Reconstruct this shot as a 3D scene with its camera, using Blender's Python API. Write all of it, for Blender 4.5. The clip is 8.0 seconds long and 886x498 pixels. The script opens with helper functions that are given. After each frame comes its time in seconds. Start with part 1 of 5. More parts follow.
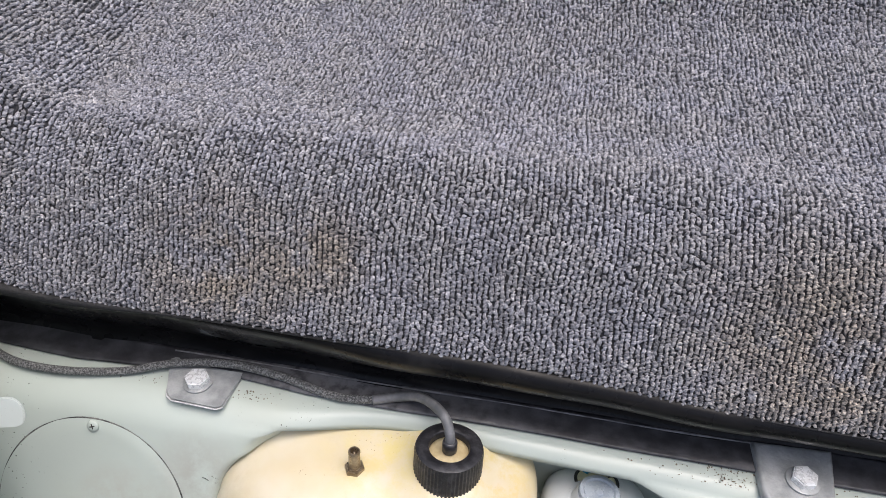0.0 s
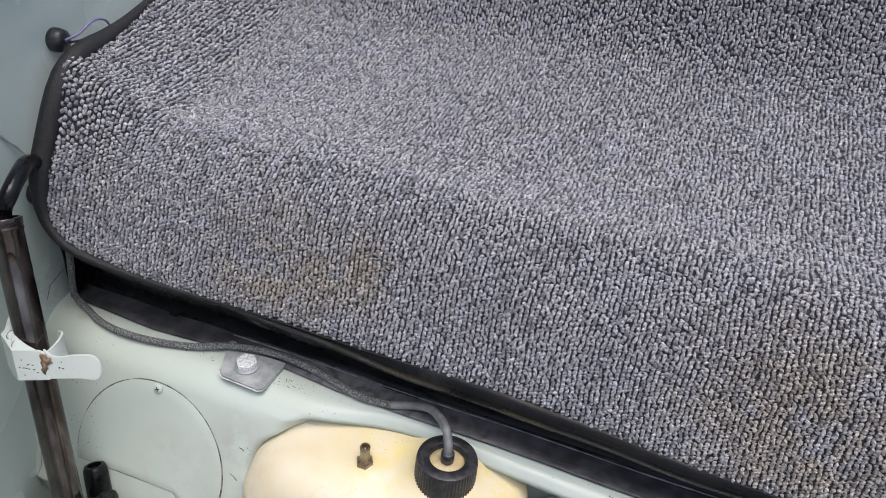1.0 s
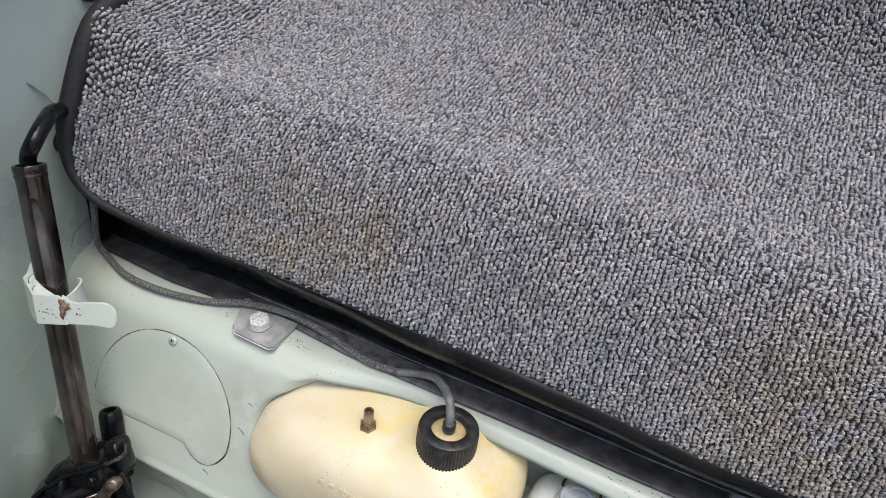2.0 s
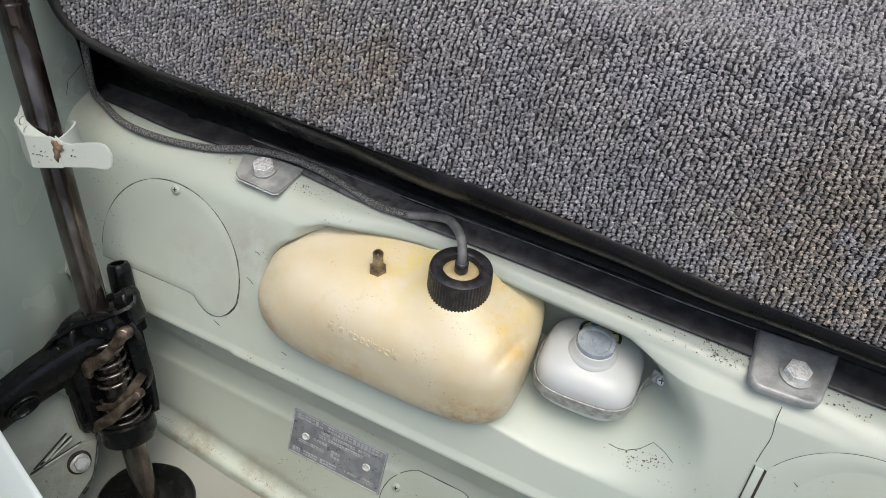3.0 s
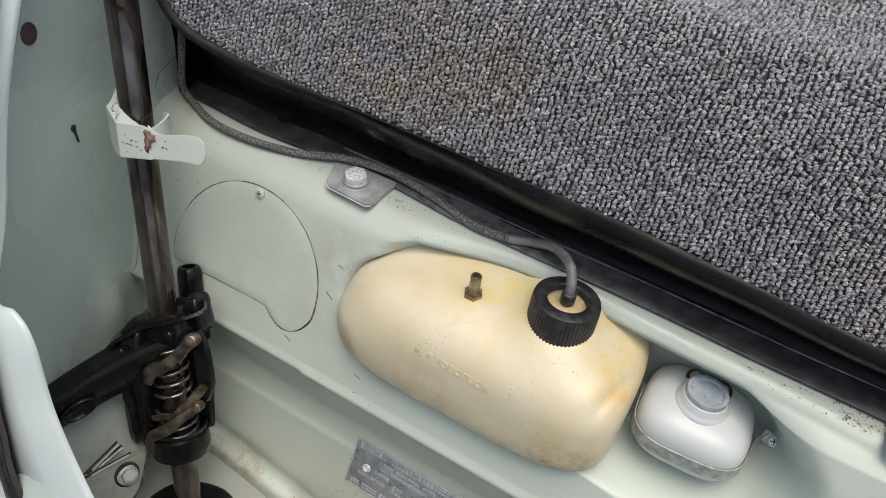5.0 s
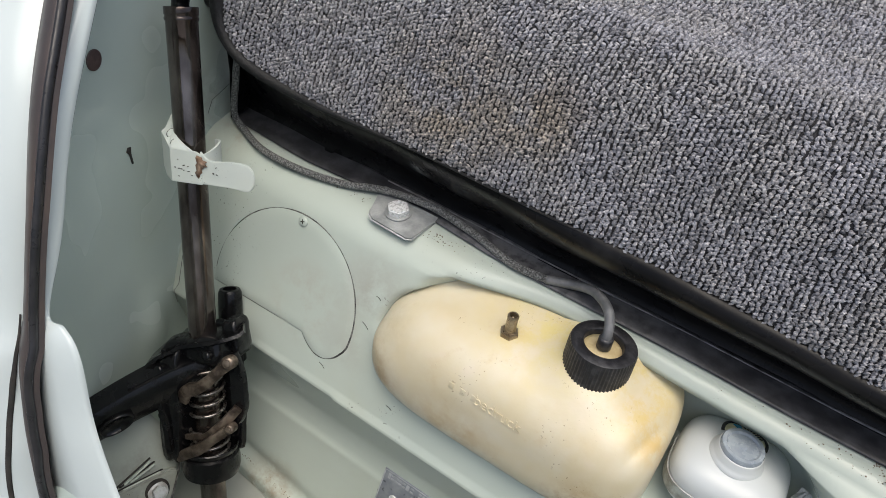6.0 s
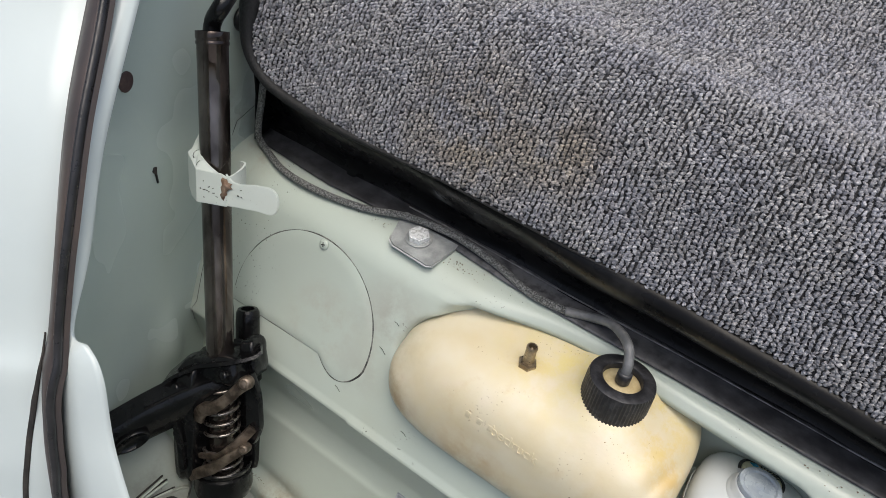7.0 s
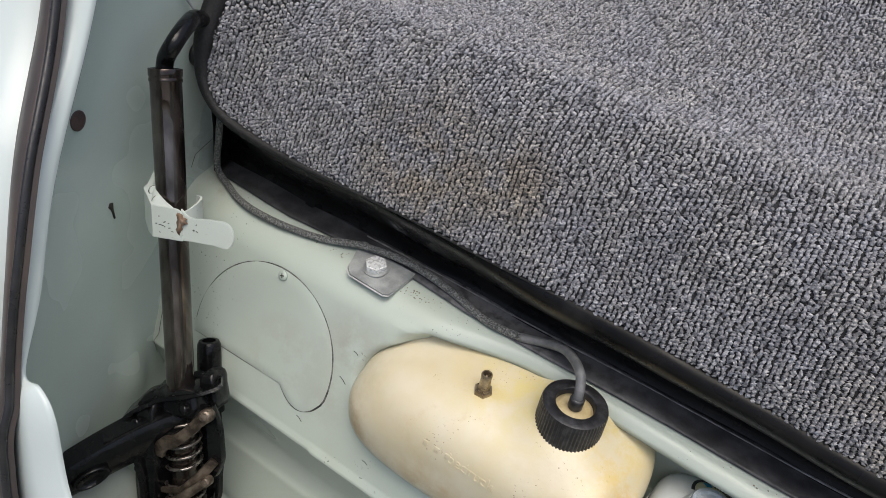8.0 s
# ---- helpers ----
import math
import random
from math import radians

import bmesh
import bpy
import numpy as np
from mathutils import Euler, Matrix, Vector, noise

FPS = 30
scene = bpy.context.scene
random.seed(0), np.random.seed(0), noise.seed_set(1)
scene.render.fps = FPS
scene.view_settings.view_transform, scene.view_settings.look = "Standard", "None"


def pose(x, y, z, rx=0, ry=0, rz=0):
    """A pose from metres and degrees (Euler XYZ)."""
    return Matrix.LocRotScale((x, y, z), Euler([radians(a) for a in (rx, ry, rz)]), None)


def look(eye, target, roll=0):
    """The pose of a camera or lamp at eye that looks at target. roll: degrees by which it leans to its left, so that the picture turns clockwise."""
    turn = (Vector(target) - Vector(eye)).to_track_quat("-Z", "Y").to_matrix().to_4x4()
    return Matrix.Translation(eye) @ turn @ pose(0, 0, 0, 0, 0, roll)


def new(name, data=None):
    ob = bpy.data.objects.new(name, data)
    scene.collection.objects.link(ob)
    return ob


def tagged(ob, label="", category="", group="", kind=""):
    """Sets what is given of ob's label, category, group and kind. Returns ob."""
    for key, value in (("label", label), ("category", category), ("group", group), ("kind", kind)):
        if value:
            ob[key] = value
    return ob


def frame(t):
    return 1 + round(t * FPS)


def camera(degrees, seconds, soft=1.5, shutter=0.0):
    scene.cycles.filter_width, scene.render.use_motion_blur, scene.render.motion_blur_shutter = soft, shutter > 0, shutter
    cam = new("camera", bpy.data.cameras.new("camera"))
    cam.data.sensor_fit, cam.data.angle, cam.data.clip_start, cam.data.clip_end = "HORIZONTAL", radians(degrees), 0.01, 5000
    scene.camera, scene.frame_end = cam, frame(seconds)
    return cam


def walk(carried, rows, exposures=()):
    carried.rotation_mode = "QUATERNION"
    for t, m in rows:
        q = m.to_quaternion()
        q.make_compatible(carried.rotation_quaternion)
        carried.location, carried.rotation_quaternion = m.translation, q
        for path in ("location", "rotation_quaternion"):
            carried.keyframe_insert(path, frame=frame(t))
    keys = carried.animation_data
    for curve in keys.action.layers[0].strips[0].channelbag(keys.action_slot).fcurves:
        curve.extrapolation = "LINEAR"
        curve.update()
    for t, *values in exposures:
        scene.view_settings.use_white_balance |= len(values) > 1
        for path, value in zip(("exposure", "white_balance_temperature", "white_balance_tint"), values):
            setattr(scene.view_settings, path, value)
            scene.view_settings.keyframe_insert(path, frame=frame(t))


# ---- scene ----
cam = camera(61.3, 8.0, soft=0.55)
PATH = [
    (0, (0.061, -0.4, 0.922), (-0.181, 1.137, -0.336), 2.2),
    (0.5, (0.153, -0.407, 0.968), (-0.257, 1.1, -0.282), 2.6),
    (1, (0.139, -0.425, 0.989), (-0.381, 1.046, -0.263), 3.1),
    (1.2, (0.129, -0.426, 0.997), (-0.431, 1.039, -0.243), 3.4),
    (2.3, (0.169, -0.41, 0.977), (-0.4, 0.902, -0.421), 3.7),
    (2.5, (0.174, -0.416, 0.96), (-0.384, 0.835, -0.498), 3.0),
    (3, (0.178, -0.417, 0.918), (-0.381, 0.773, -0.589), 2.0),
    (3.5, (0.172, -0.437, 0.852), (-0.383, 0.774, -0.639), 2.4),
    (4, (0.165, -0.431, 0.854), (-0.389, 0.807, -0.616), 3.1),
    (4.5, (0.128, -0.422, 0.86), (-0.479, 0.812, -0.592), 3.7),
    (4.7, (0.11, -0.43, 0.866), (-0.506, 0.806, -0.58), 4.5),
    (5.8, (0.105, -0.436, 0.877), (-0.631, 0.788, -0.523), 5.0),
    (6, (0.099, -0.435, 0.882), (-0.644, 0.792, -0.512), 5.3),
    (6.5, (0.09, -0.435, 0.888), (-0.674, 0.796, -0.491), 5.9),
    (7, (0.084, -0.439, 0.892), (-0.689, 0.801, -0.474), 6.5),
    (7.5, (0.095, -0.431, 0.895), (-0.675, 0.821, -0.461), 6.4),
    (8, (0.103, -0.423, 0.909), (-0.653, 0.864, -0.422), 6.3),
]
walk(cam, [(t, look(eye, target, roll)) for t, eye, target, roll in PATH],
     exposures=[(0.0, 0.36, 6250, 14), (1.2, 0.39, 6150, 11), (2.5, 0.25, 6500, 9), (3.5, 0.07, 6550, 8), (4.5, 0.06, 6550, 8), (6.5, 0.15, 6450, 8), (8.0, 0.09, 6450, 8)])

# ---- light ----
world = bpy.data.worlds.new("sky")
scene.world = world
world.use_nodes = True
wn, wl = world.node_tree.nodes, world.node_tree.links
sky = wn.new("ShaderNodeTexSky")
sky.sky_type = "NISHITA"
sky.sun_disc = False
sky.sun_elevation, sky.sun_rotation = radians(78), radians(130)
sky.air_density, sky.dust_density, sky.ozone_density = 1.0, 6.0, 1.0
wn["Background"].inputs["Strength"].default_value = 0.15
wl.new(sky.outputs[0], wn["Background"].inputs["Color"])
sun = new("sun", bpy.data.lights.new("sun", "SUN"))
sun.data.energy, sun.data.angle, sun.data.color = 1.25, radians(50), (1.0, 0.99, 0.945)
sun.matrix_world = look((0.34, -0.22, 1.9), (0, 0, 0.3))
scene.view_settings.exposure = 0.5

# ---- materials ----
def material(name, color, rough=0.5, metal=0.0):
    m = bpy.data.materials.new(name)
    m.use_nodes = True
    b = m.node_tree.nodes["Principled BSDF"]
    b.inputs["Base Color"].default_value = (*color, 1)
    b.inputs["Roughness"].default_value = rough
    b.inputs["Metallic"].default_value = metal
    return m, m.node_tree.nodes, m.node_tree.links, b


def coords(n):
    return n.new("ShaderNodeTexCoord").outputs["Object"]


def noise_tex(n, l, vec, scale, detail=4.0, rough=0.55):
    t = n.new("ShaderNodeTexNoise")
    t.inputs["Scale"].default_value, t.inputs["Detail"].default_value, t.inputs["Roughness"].default_value = scale, detail, rough
    l.new(vec, t.inputs["Vector"])
    return t.outputs["Fac"]


def ramp(n, l, fac, stops):
    r = n.new("ShaderNodeValToRGB")
    r.color_ramp.interpolation = "EASE"
    e = r.color_ramp.elements
    while len(e) < len(stops):
        e.new(0.5)
    for k, (pos, c) in zip(e, stops):
        k.position = pos
        k.color = (*c, 1) if len(c) == 3 else c
    l.new(fac, r.inputs["Fac"])
    return r.outputs["Color"]


def mix(n, l, fac, a, b, mode="MIX"):
    x = n.new("ShaderNodeMix")
    x.data_type, x.blend_type = "RGBA", mode
    for sock, v in ((x.inputs[0], fac), (x.inputs[6], a), (x.inputs[7], b)):
        if isinstance(v, (int, float)):
            sock.default_value = v
        elif isinstance(v, tuple):
            sock.default_value = (*v, 1)
        else:
            l.new(v, sock)
    return x.outputs[2]


def bump(n, l, b, height, strength, distance):
    k = n.new("ShaderNodeBump")
    k.inputs["Strength"].default_value, k.inputs["Distance"].default_value = strength, distance
    l.new(height, k.inputs["Height"])
    l.new(k.outputs["Normal"], b.inputs["Normal"])


W, K = (1, 1, 1), (0, 0, 0)


def specks(n, l, v, scale, cut, patch_scale, patch_lo):
    """Small dark grains gathered in loose patches."""
    fine = ramp(n, l, noise_tex(n, l, v, scale, 2.0), [(cut, K), (cut + 0.02, W)])
    patch = ramp(n, l, noise_tex(n, l, v, patch_scale, 3.0), [(patch_lo, K), (patch_lo + 0.1, W)])
    return mix(n, l, 1.0, fine, patch, "MULTIPLY")


def paint_material(name, color, rough=0.3, dirt=0.5, stains=()):
    m, n, l, b = material(name, color, rough)
    v = coords(n)
    c2 = tuple(0.90 * k for k in color)
    base = mix(n, l, ramp(n, l, noise_tex(n, l, v, 6.0, 2.0), [(0.30, K), (0.75, W)]), color, c2)
    warm = (color[0] * 0.88, color[1] * 0.80, color[2] * 0.68)
    base = mix(n, l, ramp(n, l, noise_tex(n, l, v, 10.0, 2.5), [(0.48, K), (0.90, (dirt, dirt, dirt))]), base, warm)
    if dirt > 0.3:
        base = mix(n, l, specks(n, l, v, 380.0, 0.682, 11.0, 0.55), base, (0.05, 0.045, 0.035))
        base = mix(n, l, specks(n, l, v, 800.0, 0.72, 6.0, 0.58), base, (0.10, 0.085, 0.06))
    for place, r, amount, tone in stains:
        d = n.new("ShaderNodeVectorMath")
        d.operation = "DISTANCE"
        l.new(v, d.inputs[0])
        d.inputs[1].default_value = place
        w = n.new("ShaderNodeMapRange")
        w.inputs[1].default_value, w.inputs[2].default_value, w.inputs[3].default_value, w.inputs[4].default_value = r, 0.2 * r, 0.0, amount
        l.new(d.outputs["Value"], w.inputs[0])
        blotch = ramp(n, l, noise_tex(n, l, v, 0.9 / r, 6.0, 0.7), [(0.40, K), (0.62, W)])
        base = mix(n, l, mix(n, l, 1.0, w.outputs[0], blotch, "MULTIPLY"), base, tone)
    l.new(base, b.inputs["Base Color"])
    l.new(ramp(n, l, noise_tex(n, l, v, 9.0, 2.0), [(0.3, (rough - 0.03,) * 3), (0.8, (rough + 0.10,) * 3)]), b.inputs["Roughness"])
    bump(n, l, b, noise_tex(n, l, v, 30.0, 2.0), 0.10, 0.005)
    return m


PAINT = paint_material("grey_green_paint", (0.478, 0.535, 0.476), stains=(
    ((0.042, -0.134, 0.119), 0.022, 0.8, (0.22, 0.15, 0.07)),
    ((-0.275, -0.08, 0.305), 0.05, 0.65, (0.38, 0.33, 0.28)),
    ((0.37, -0.06, 0.30), 0.05, 0.5, (0.30, 0.24, 0.12)),
    ((-0.43, 0.0, 0.41), 0.04, 0.6, (0.34, 0.25, 0.18)),
    ((-0.205, -0.055, 0.345), 0.05, 0.6, (0.34, 0.32, 0.28)),
    ((-0.215, -0.085, 0.290), 0.04, 0.4, (0.36, 0.35, 0.31)),
    ((-0.27, -0.170, 0.062), 0.05, 0.8, (0.26, 0.20, 0.13)),
    ((-0.17, -0.182, 0.050), 0.06, 0.8, (0.26, 0.20, 0.13)),
    ((-0.33, -0.262, 0.150), 0.055, 0.5, (0.20, 0.20, 0.18)),
    ((-0.335, -0.175, 0.165), 0.06, 0.5, (0.16, 0.15, 0.13)),
))
# cleaner than the panel; the sky's bluish reflection is mixed into the base colour
WALL_PAINT = paint_material("clean_sky_tinted_paint", (0.455, 0.53, 0.487), 0.24, 0.2, stains=(
    ((-0.455, 0.0, 0.43), 0.05, 0.5, (0.25, 0.24, 0.21)),
))
# grime, plus the shadow of jack arm and wing darkened into the bracket's colour
BRACKET_PAINT = paint_material("shaded_grimy_bracket_paint", (0.32, 0.35, 0.315), 0.42, 0.9, stains=(
    ((-0.33, -0.262, 0.150), 0.07, 0.7, (0.16, 0.155, 0.135)),
))
# panel paint with dust, darkened further for the deep shade on the floor
FLOOR = paint_material("shaded_dusty_floor_paint", (0.295, 0.31, 0.278), 0.45, stains=(
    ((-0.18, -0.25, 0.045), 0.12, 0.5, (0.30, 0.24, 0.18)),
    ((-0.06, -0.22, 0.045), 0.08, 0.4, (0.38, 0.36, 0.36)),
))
CLAMP = paint_material("chipped_pale_paint", (0.59, 0.64, 0.595), 0.35, 0.35)
# the same car paint, glossier, with the sky's brightness raised into its colour
WING = paint_material("sky_lit_gloss_paint", (0.565, 0.625, 0.615), 0.12, 0.12)


def tank_material():
    m, n, l, b = material("aged_cream_plastic", (0.70, 0.58, 0.36), 0.36)
    v = coords(n)
    base = mix(n, l, ramp(n, l, noise_tex(n, l, v, 16.0, 3.0), [(0.35, K), (0.68, W)]), (0.66, 0.60, 0.455), (0.63, 0.545, 0.36))
    pink = ramp(n, l, noise_tex(n, l, v, 26.0, 2.0), [(0.55, K), (0.75, (0.5,) * 3)])
    base = mix(n, l, pink, base, (0.68, 0.59, 0.47))
    stain = ramp(n, l, noise_tex(n, l, v, 34.0, 6.0, 0.7), [(0.56, K), (0.80, (0.40,) * 3)])
    base = mix(n, l, stain, base, (0.50, 0.34, 0.15))
    base = mix(n, l, specks(n, l, v, 420.0, 0.67, 20.0, 0.55), base, (0.20, 0.12, 0.06))
    for place, r, amount, tone in (((0.086, -0.055, 0.36), 0.028, 0.7, (0.55, 0.38, 0.16)), ((0.065, -0.10, 0.285), 0.055, 0.95, (0.33, 0.17, 0.05)), ((-0.19, -0.08, 0.30), 0.05, 0.6, (0.46, 0.29, 0.11)), ((0.075, -0.045, 0.38), 0.045, 0.7, (0.66, 0.47, 0.16)), ((-0.03, -0.015, 0.385), 0.085, 0.85, (0.64, 0.54, 0.22)), ((0.05, -0.02, 0.385), 0.055, 0.85, (0.62, 0.50, 0.18)), ((-0.165, -0.10, 0.295), 0.045, 0.75, (0.40, 0.24, 0.09)), ((0.035, -0.105, 0.275), 0.035, 0.9, (0.30, 0.17, 0.06)), ((-0.07, -0.10, 0.275), 0.07, 0.7, (0.44, 0.27, 0.10)), ((-0.17, -0.075, 0.345), 0.05, 0.45, (0.50, 0.44, 0.28)), ((0.03, -0.085, 0.345), 0.05, 0.35, (0.56, 0.45, 0.24)), ((-0.063, -0.041, 0.381), 0.022, 0.7, (0.60, 0.46, 0.20))):
        d = n.new("ShaderNodeVectorMath")
        d.operation = "DISTANCE"
        l.new(v, d.inputs[0])
        d.inputs[1].default_value = place
        w = n.new("ShaderNodeMapRange")
        w.inputs[1].default_value, w.inputs[2].default_value, w.inputs[3].default_value, w.inputs[4].default_value = r, 0.1 * r, 0.0, amount
        l.new(d.outputs["Value"], w.inputs[0])
        blotch = ramp(n, l, noise_tex(n, l, v, 45.0, 6.0, 0.7), [(0.36, K), (0.64, W)])
        base = mix(n, l, mix(n, l, 1.0, w.outputs[0], blotch, "MULTIPLY"), base, tone)
    l.new(base, b.inputs["Base Color"])
    b.inputs["Subsurface Weight"].default_value = 0.06
    b.inputs["Subsurface Radius"].default_value = (0.012, 0.008, 0.004)
    bump(n, l, b, noise_tex(n, l, v, 40.0, 4.0), 0.15, 0.004)
    return m


TANK = tank_material()


def mottled(name, a, b_, scale, rough, metal=0.0, relief=0.15, spread=(0.35, 0.7), stretch=None):
    m, n, l, b = material(name, a, rough, metal)
    v = coords(n)
    if stretch:
        mp = n.new("ShaderNodeMapping")
        mp.inputs["Scale"].default_value = stretch
        l.new(v, mp.inputs["Vector"])
        v = mp.outputs["Vector"]
    f = noise_tex(n, l, v, scale, 6.0, 0.6)
    l.new(ramp(n, l, f, [(spread[0], a), (spread[1], b_)]), b.inputs["Base Color"])
    l.new(ramp(n, l, noise_tex(n, l, v, scale * 2.3), [(0.3, (max(rough - 0.1, 0.02),) * 3), (0.75, (min(rough + 0.15, 1),) * 3)]), b.inputs["Roughness"])
    bump(n, l, b, noise_tex(n, l, v, scale * 3), relief, 0.002)
    return m


RUBBER = mottled("black_rubber", (0.010, 0.010, 0.011), (0.022, 0.021, 0.022), 60, 0.36)
VINYL = mottled("black_vinyl", (0.0045, 0.0045, 0.005), (0.011, 0.0105, 0.0105), 14, 0.30, relief=0.25)
VINYL.node_tree.nodes["Principled BSDF"].inputs["Specular IOR Level"].default_value = 0.16


def smudge(m, spots):
    """Pale dusty smudges on a dark surface."""
    n, l = m.node_tree.nodes, m.node_tree.links
    b = n["Principled BSDF"]
    v, base = coords(n), b.inputs["Base Color"].links[0].from_socket
    for place, r, amount, tone in spots:
        d = n.new("ShaderNodeVectorMath")
        d.operation = "DISTANCE"
        l.new(v, d.inputs[0])
        d.inputs[1].default_value = place
        w = n.new("ShaderNodeMapRange")
        w.inputs[1].default_value, w.inputs[2].default_value, w.inputs[3].default_value, w.inputs[4].default_value = r, 0.3 * r, 0.0, amount
        l.new(d.outputs["Value"], w.inputs[0])
        blotch = ramp(n, l, noise_tex(n, l, v, 120.0, 4.0), [(0.30, K), (0.60, W)])
        base = mix(n, l, mix(n, l, 1.0, w.outputs[0], blotch, "MULTIPLY"), base, tone)
    l.new(base, b.inputs["Base Color"])


smudge(VINYL, (((-0.211, 0.020, 0.4455), 0.013, 0.9, (0.16, 0.165, 0.17)), ((-0.165, 0.020, 0.444), 0.020, 0.5, (0.09, 0.09, 0.095)), ((-0.02, 0.006, 0.456), 0.03, 0.35, (0.06, 0.06, 0.06))))
FLANGE = mottled("dusty_black_flange", (0.022, 0.022, 0.0245), (0.060, 0.060, 0.064), 55, 0.45)
smudge(FLANGE, [((-0.11, 0.024, 0.402), 0.13, 0.7, (0.15, 0.15, 0.155)), ((0.02, 0.024, 0.402), 0.07, 0.4, (0.11, 0.11, 0.115))])
RIDGE = mottled("scuffed_grey_fold", (0.10, 0.10, 0.103), (0.24, 0.24, 0.24), 90, 0.45)
SEAL = mottled("brown_black_seal", (0.045, 0.036, 0.034), (0.075, 0.055, 0.045), 12, 0.42)
HOSE = mottled("worn_braided_hose", (0.075, 0.076, 0.075), (0.37, 0.375, 0.365), 600, 0.6, relief=1.0, spread=(0.38, 0.68))
HOSE_TIP = mottled("smooth_grey_hose", (0.10, 0.105, 0.108), (0.19, 0.19, 0.193), 70, 0.45)
ZINC = mottled("dull_zinc", (0.25, 0.265, 0.262), (0.43, 0.445, 0.44), 60, 0.42, 0.15, relief=0.5, spread=(0.3, 0.72))
WORN_EDGE = mottled("rubbed_bright_edge", (0.62, 0.63, 0.63), (0.46, 0.46, 0.46), 160, 0.4, 0.2)
BRIGHT = mottled("bright_zinc", (0.80, 0.82, 0.82), (0.66, 0.67, 0.66), 110, 0.30, 0.25, relief=0.05)
BRASS = mottled("tarnished_brass", (0.20, 0.155, 0.10), (0.44, 0.37, 0.26), 110, 0.36, 0.7)
RUST_PAINT = mottled("flaked_rust", (0.15, 0.085, 0.05), (0.30, 0.22, 0.16), 160, 0.7, relief=0.5)
BLACK_PAINT = mottled("chipped_black_paint", (0.0032, 0.0033, 0.0038), (0.008, 0.008, 0.0085), 42, 0.19, relief=0.32)
BLACK_PAINT.node_tree.nodes["Principled BSDF"].inputs["Specular IOR Level"].default_value = 0.30
STEEL = mottled("browned_steel_tube", (0.050, 0.040, 0.036), (0.24, 0.205, 0.185), 30, 0.15, 0.9, stretch=(1, 1, 0.18))
RUST = mottled("brown_lever_steel", (0.050, 0.037, 0.028), (0.23, 0.185, 0.145), 75, 0.38, 0.65, relief=0.5, spread=(0.34, 0.68))
SPRING = mottled("spring_steel", (0.30, 0.28, 0.26), (0.16, 0.13, 0.11), 90, 0.3, 0.9)
CAP_BLACK = mottled("black_cap_plastic", (0.014, 0.014, 0.016), (0.045, 0.045, 0.048), 130, 0.38, spread=(0.42, 0.72))
CAP_INNER = mottled("yellowed_cap_centre", (0.55, 0.47, 0.28), (0.40, 0.31, 0.16), 60, 0.45)
WHITE_PLASTIC = paint_material("milky_white_plastic", (0.57, 0.60, 0.598), 0.32, 0.6)
GREY_CAP = mottled("translucent_grey_cap", (0.26, 0.30, 0.34), (0.36, 0.40, 0.43), 50, 0.25)
STRAP = mottled("spotted_metal_strap", (0.50, 0.52, 0.51), (0.30, 0.29, 0.26), 120, 0.4, 0.4)
PLATE = mottled("type_plate_blue_grey", (0.27, 0.295, 0.33), (0.40, 0.42, 0.45), 60, 0.36, 0.45)
PLATE_TEXT = mottled("bare_aluminium", (0.56, 0.575, 0.60), (0.36, 0.38, 0.41), 130, 0.4, 0.25)
GAP = mottled("grimy_rim_gap", (0.035, 0.035, 0.032), (0.17, 0.17, 0.155), 90, 0.8, spread=(0.38, 0.66))
DARK = mottled("dark_gap", (0.015, 0.014, 0.012), (0.035, 0.03, 0.025), 60, 0.8)
LABEL_BLACK = mottled("label_black", (0.012, 0.012, 0.012), (0.03, 0.03, 0.03), 90, 0.5)
LABEL_BLUE = mottled("label_blue", (0.02, 0.24, 0.42), (0.04, 0.32, 0.50), 90, 0.5)
LABEL_CREAM = mottled("label_cream", (0.60, 0.58, 0.40), (0.48, 0.46, 0.30), 90, 0.5)
SEALANT = mottled("brown_sealant", (0.10, 0.075, 0.05), (0.20, 0.15, 0.10), 90, 0.8)
TILE = mottled("garage_floor", (0.25, 0.25, 0.25), (0.33, 0.33, 0.32), 3, 0.7)
BINDING = mottled("black_carpet_binding", (0.006, 0.006, 0.0065), (0.014, 0.0135, 0.014), 240, 0.6, relief=0.5)
WIRE = mottled("lilac_wire", (0.16, 0.13, 0.26), (0.22, 0.18, 0.33), 50, 0.4)


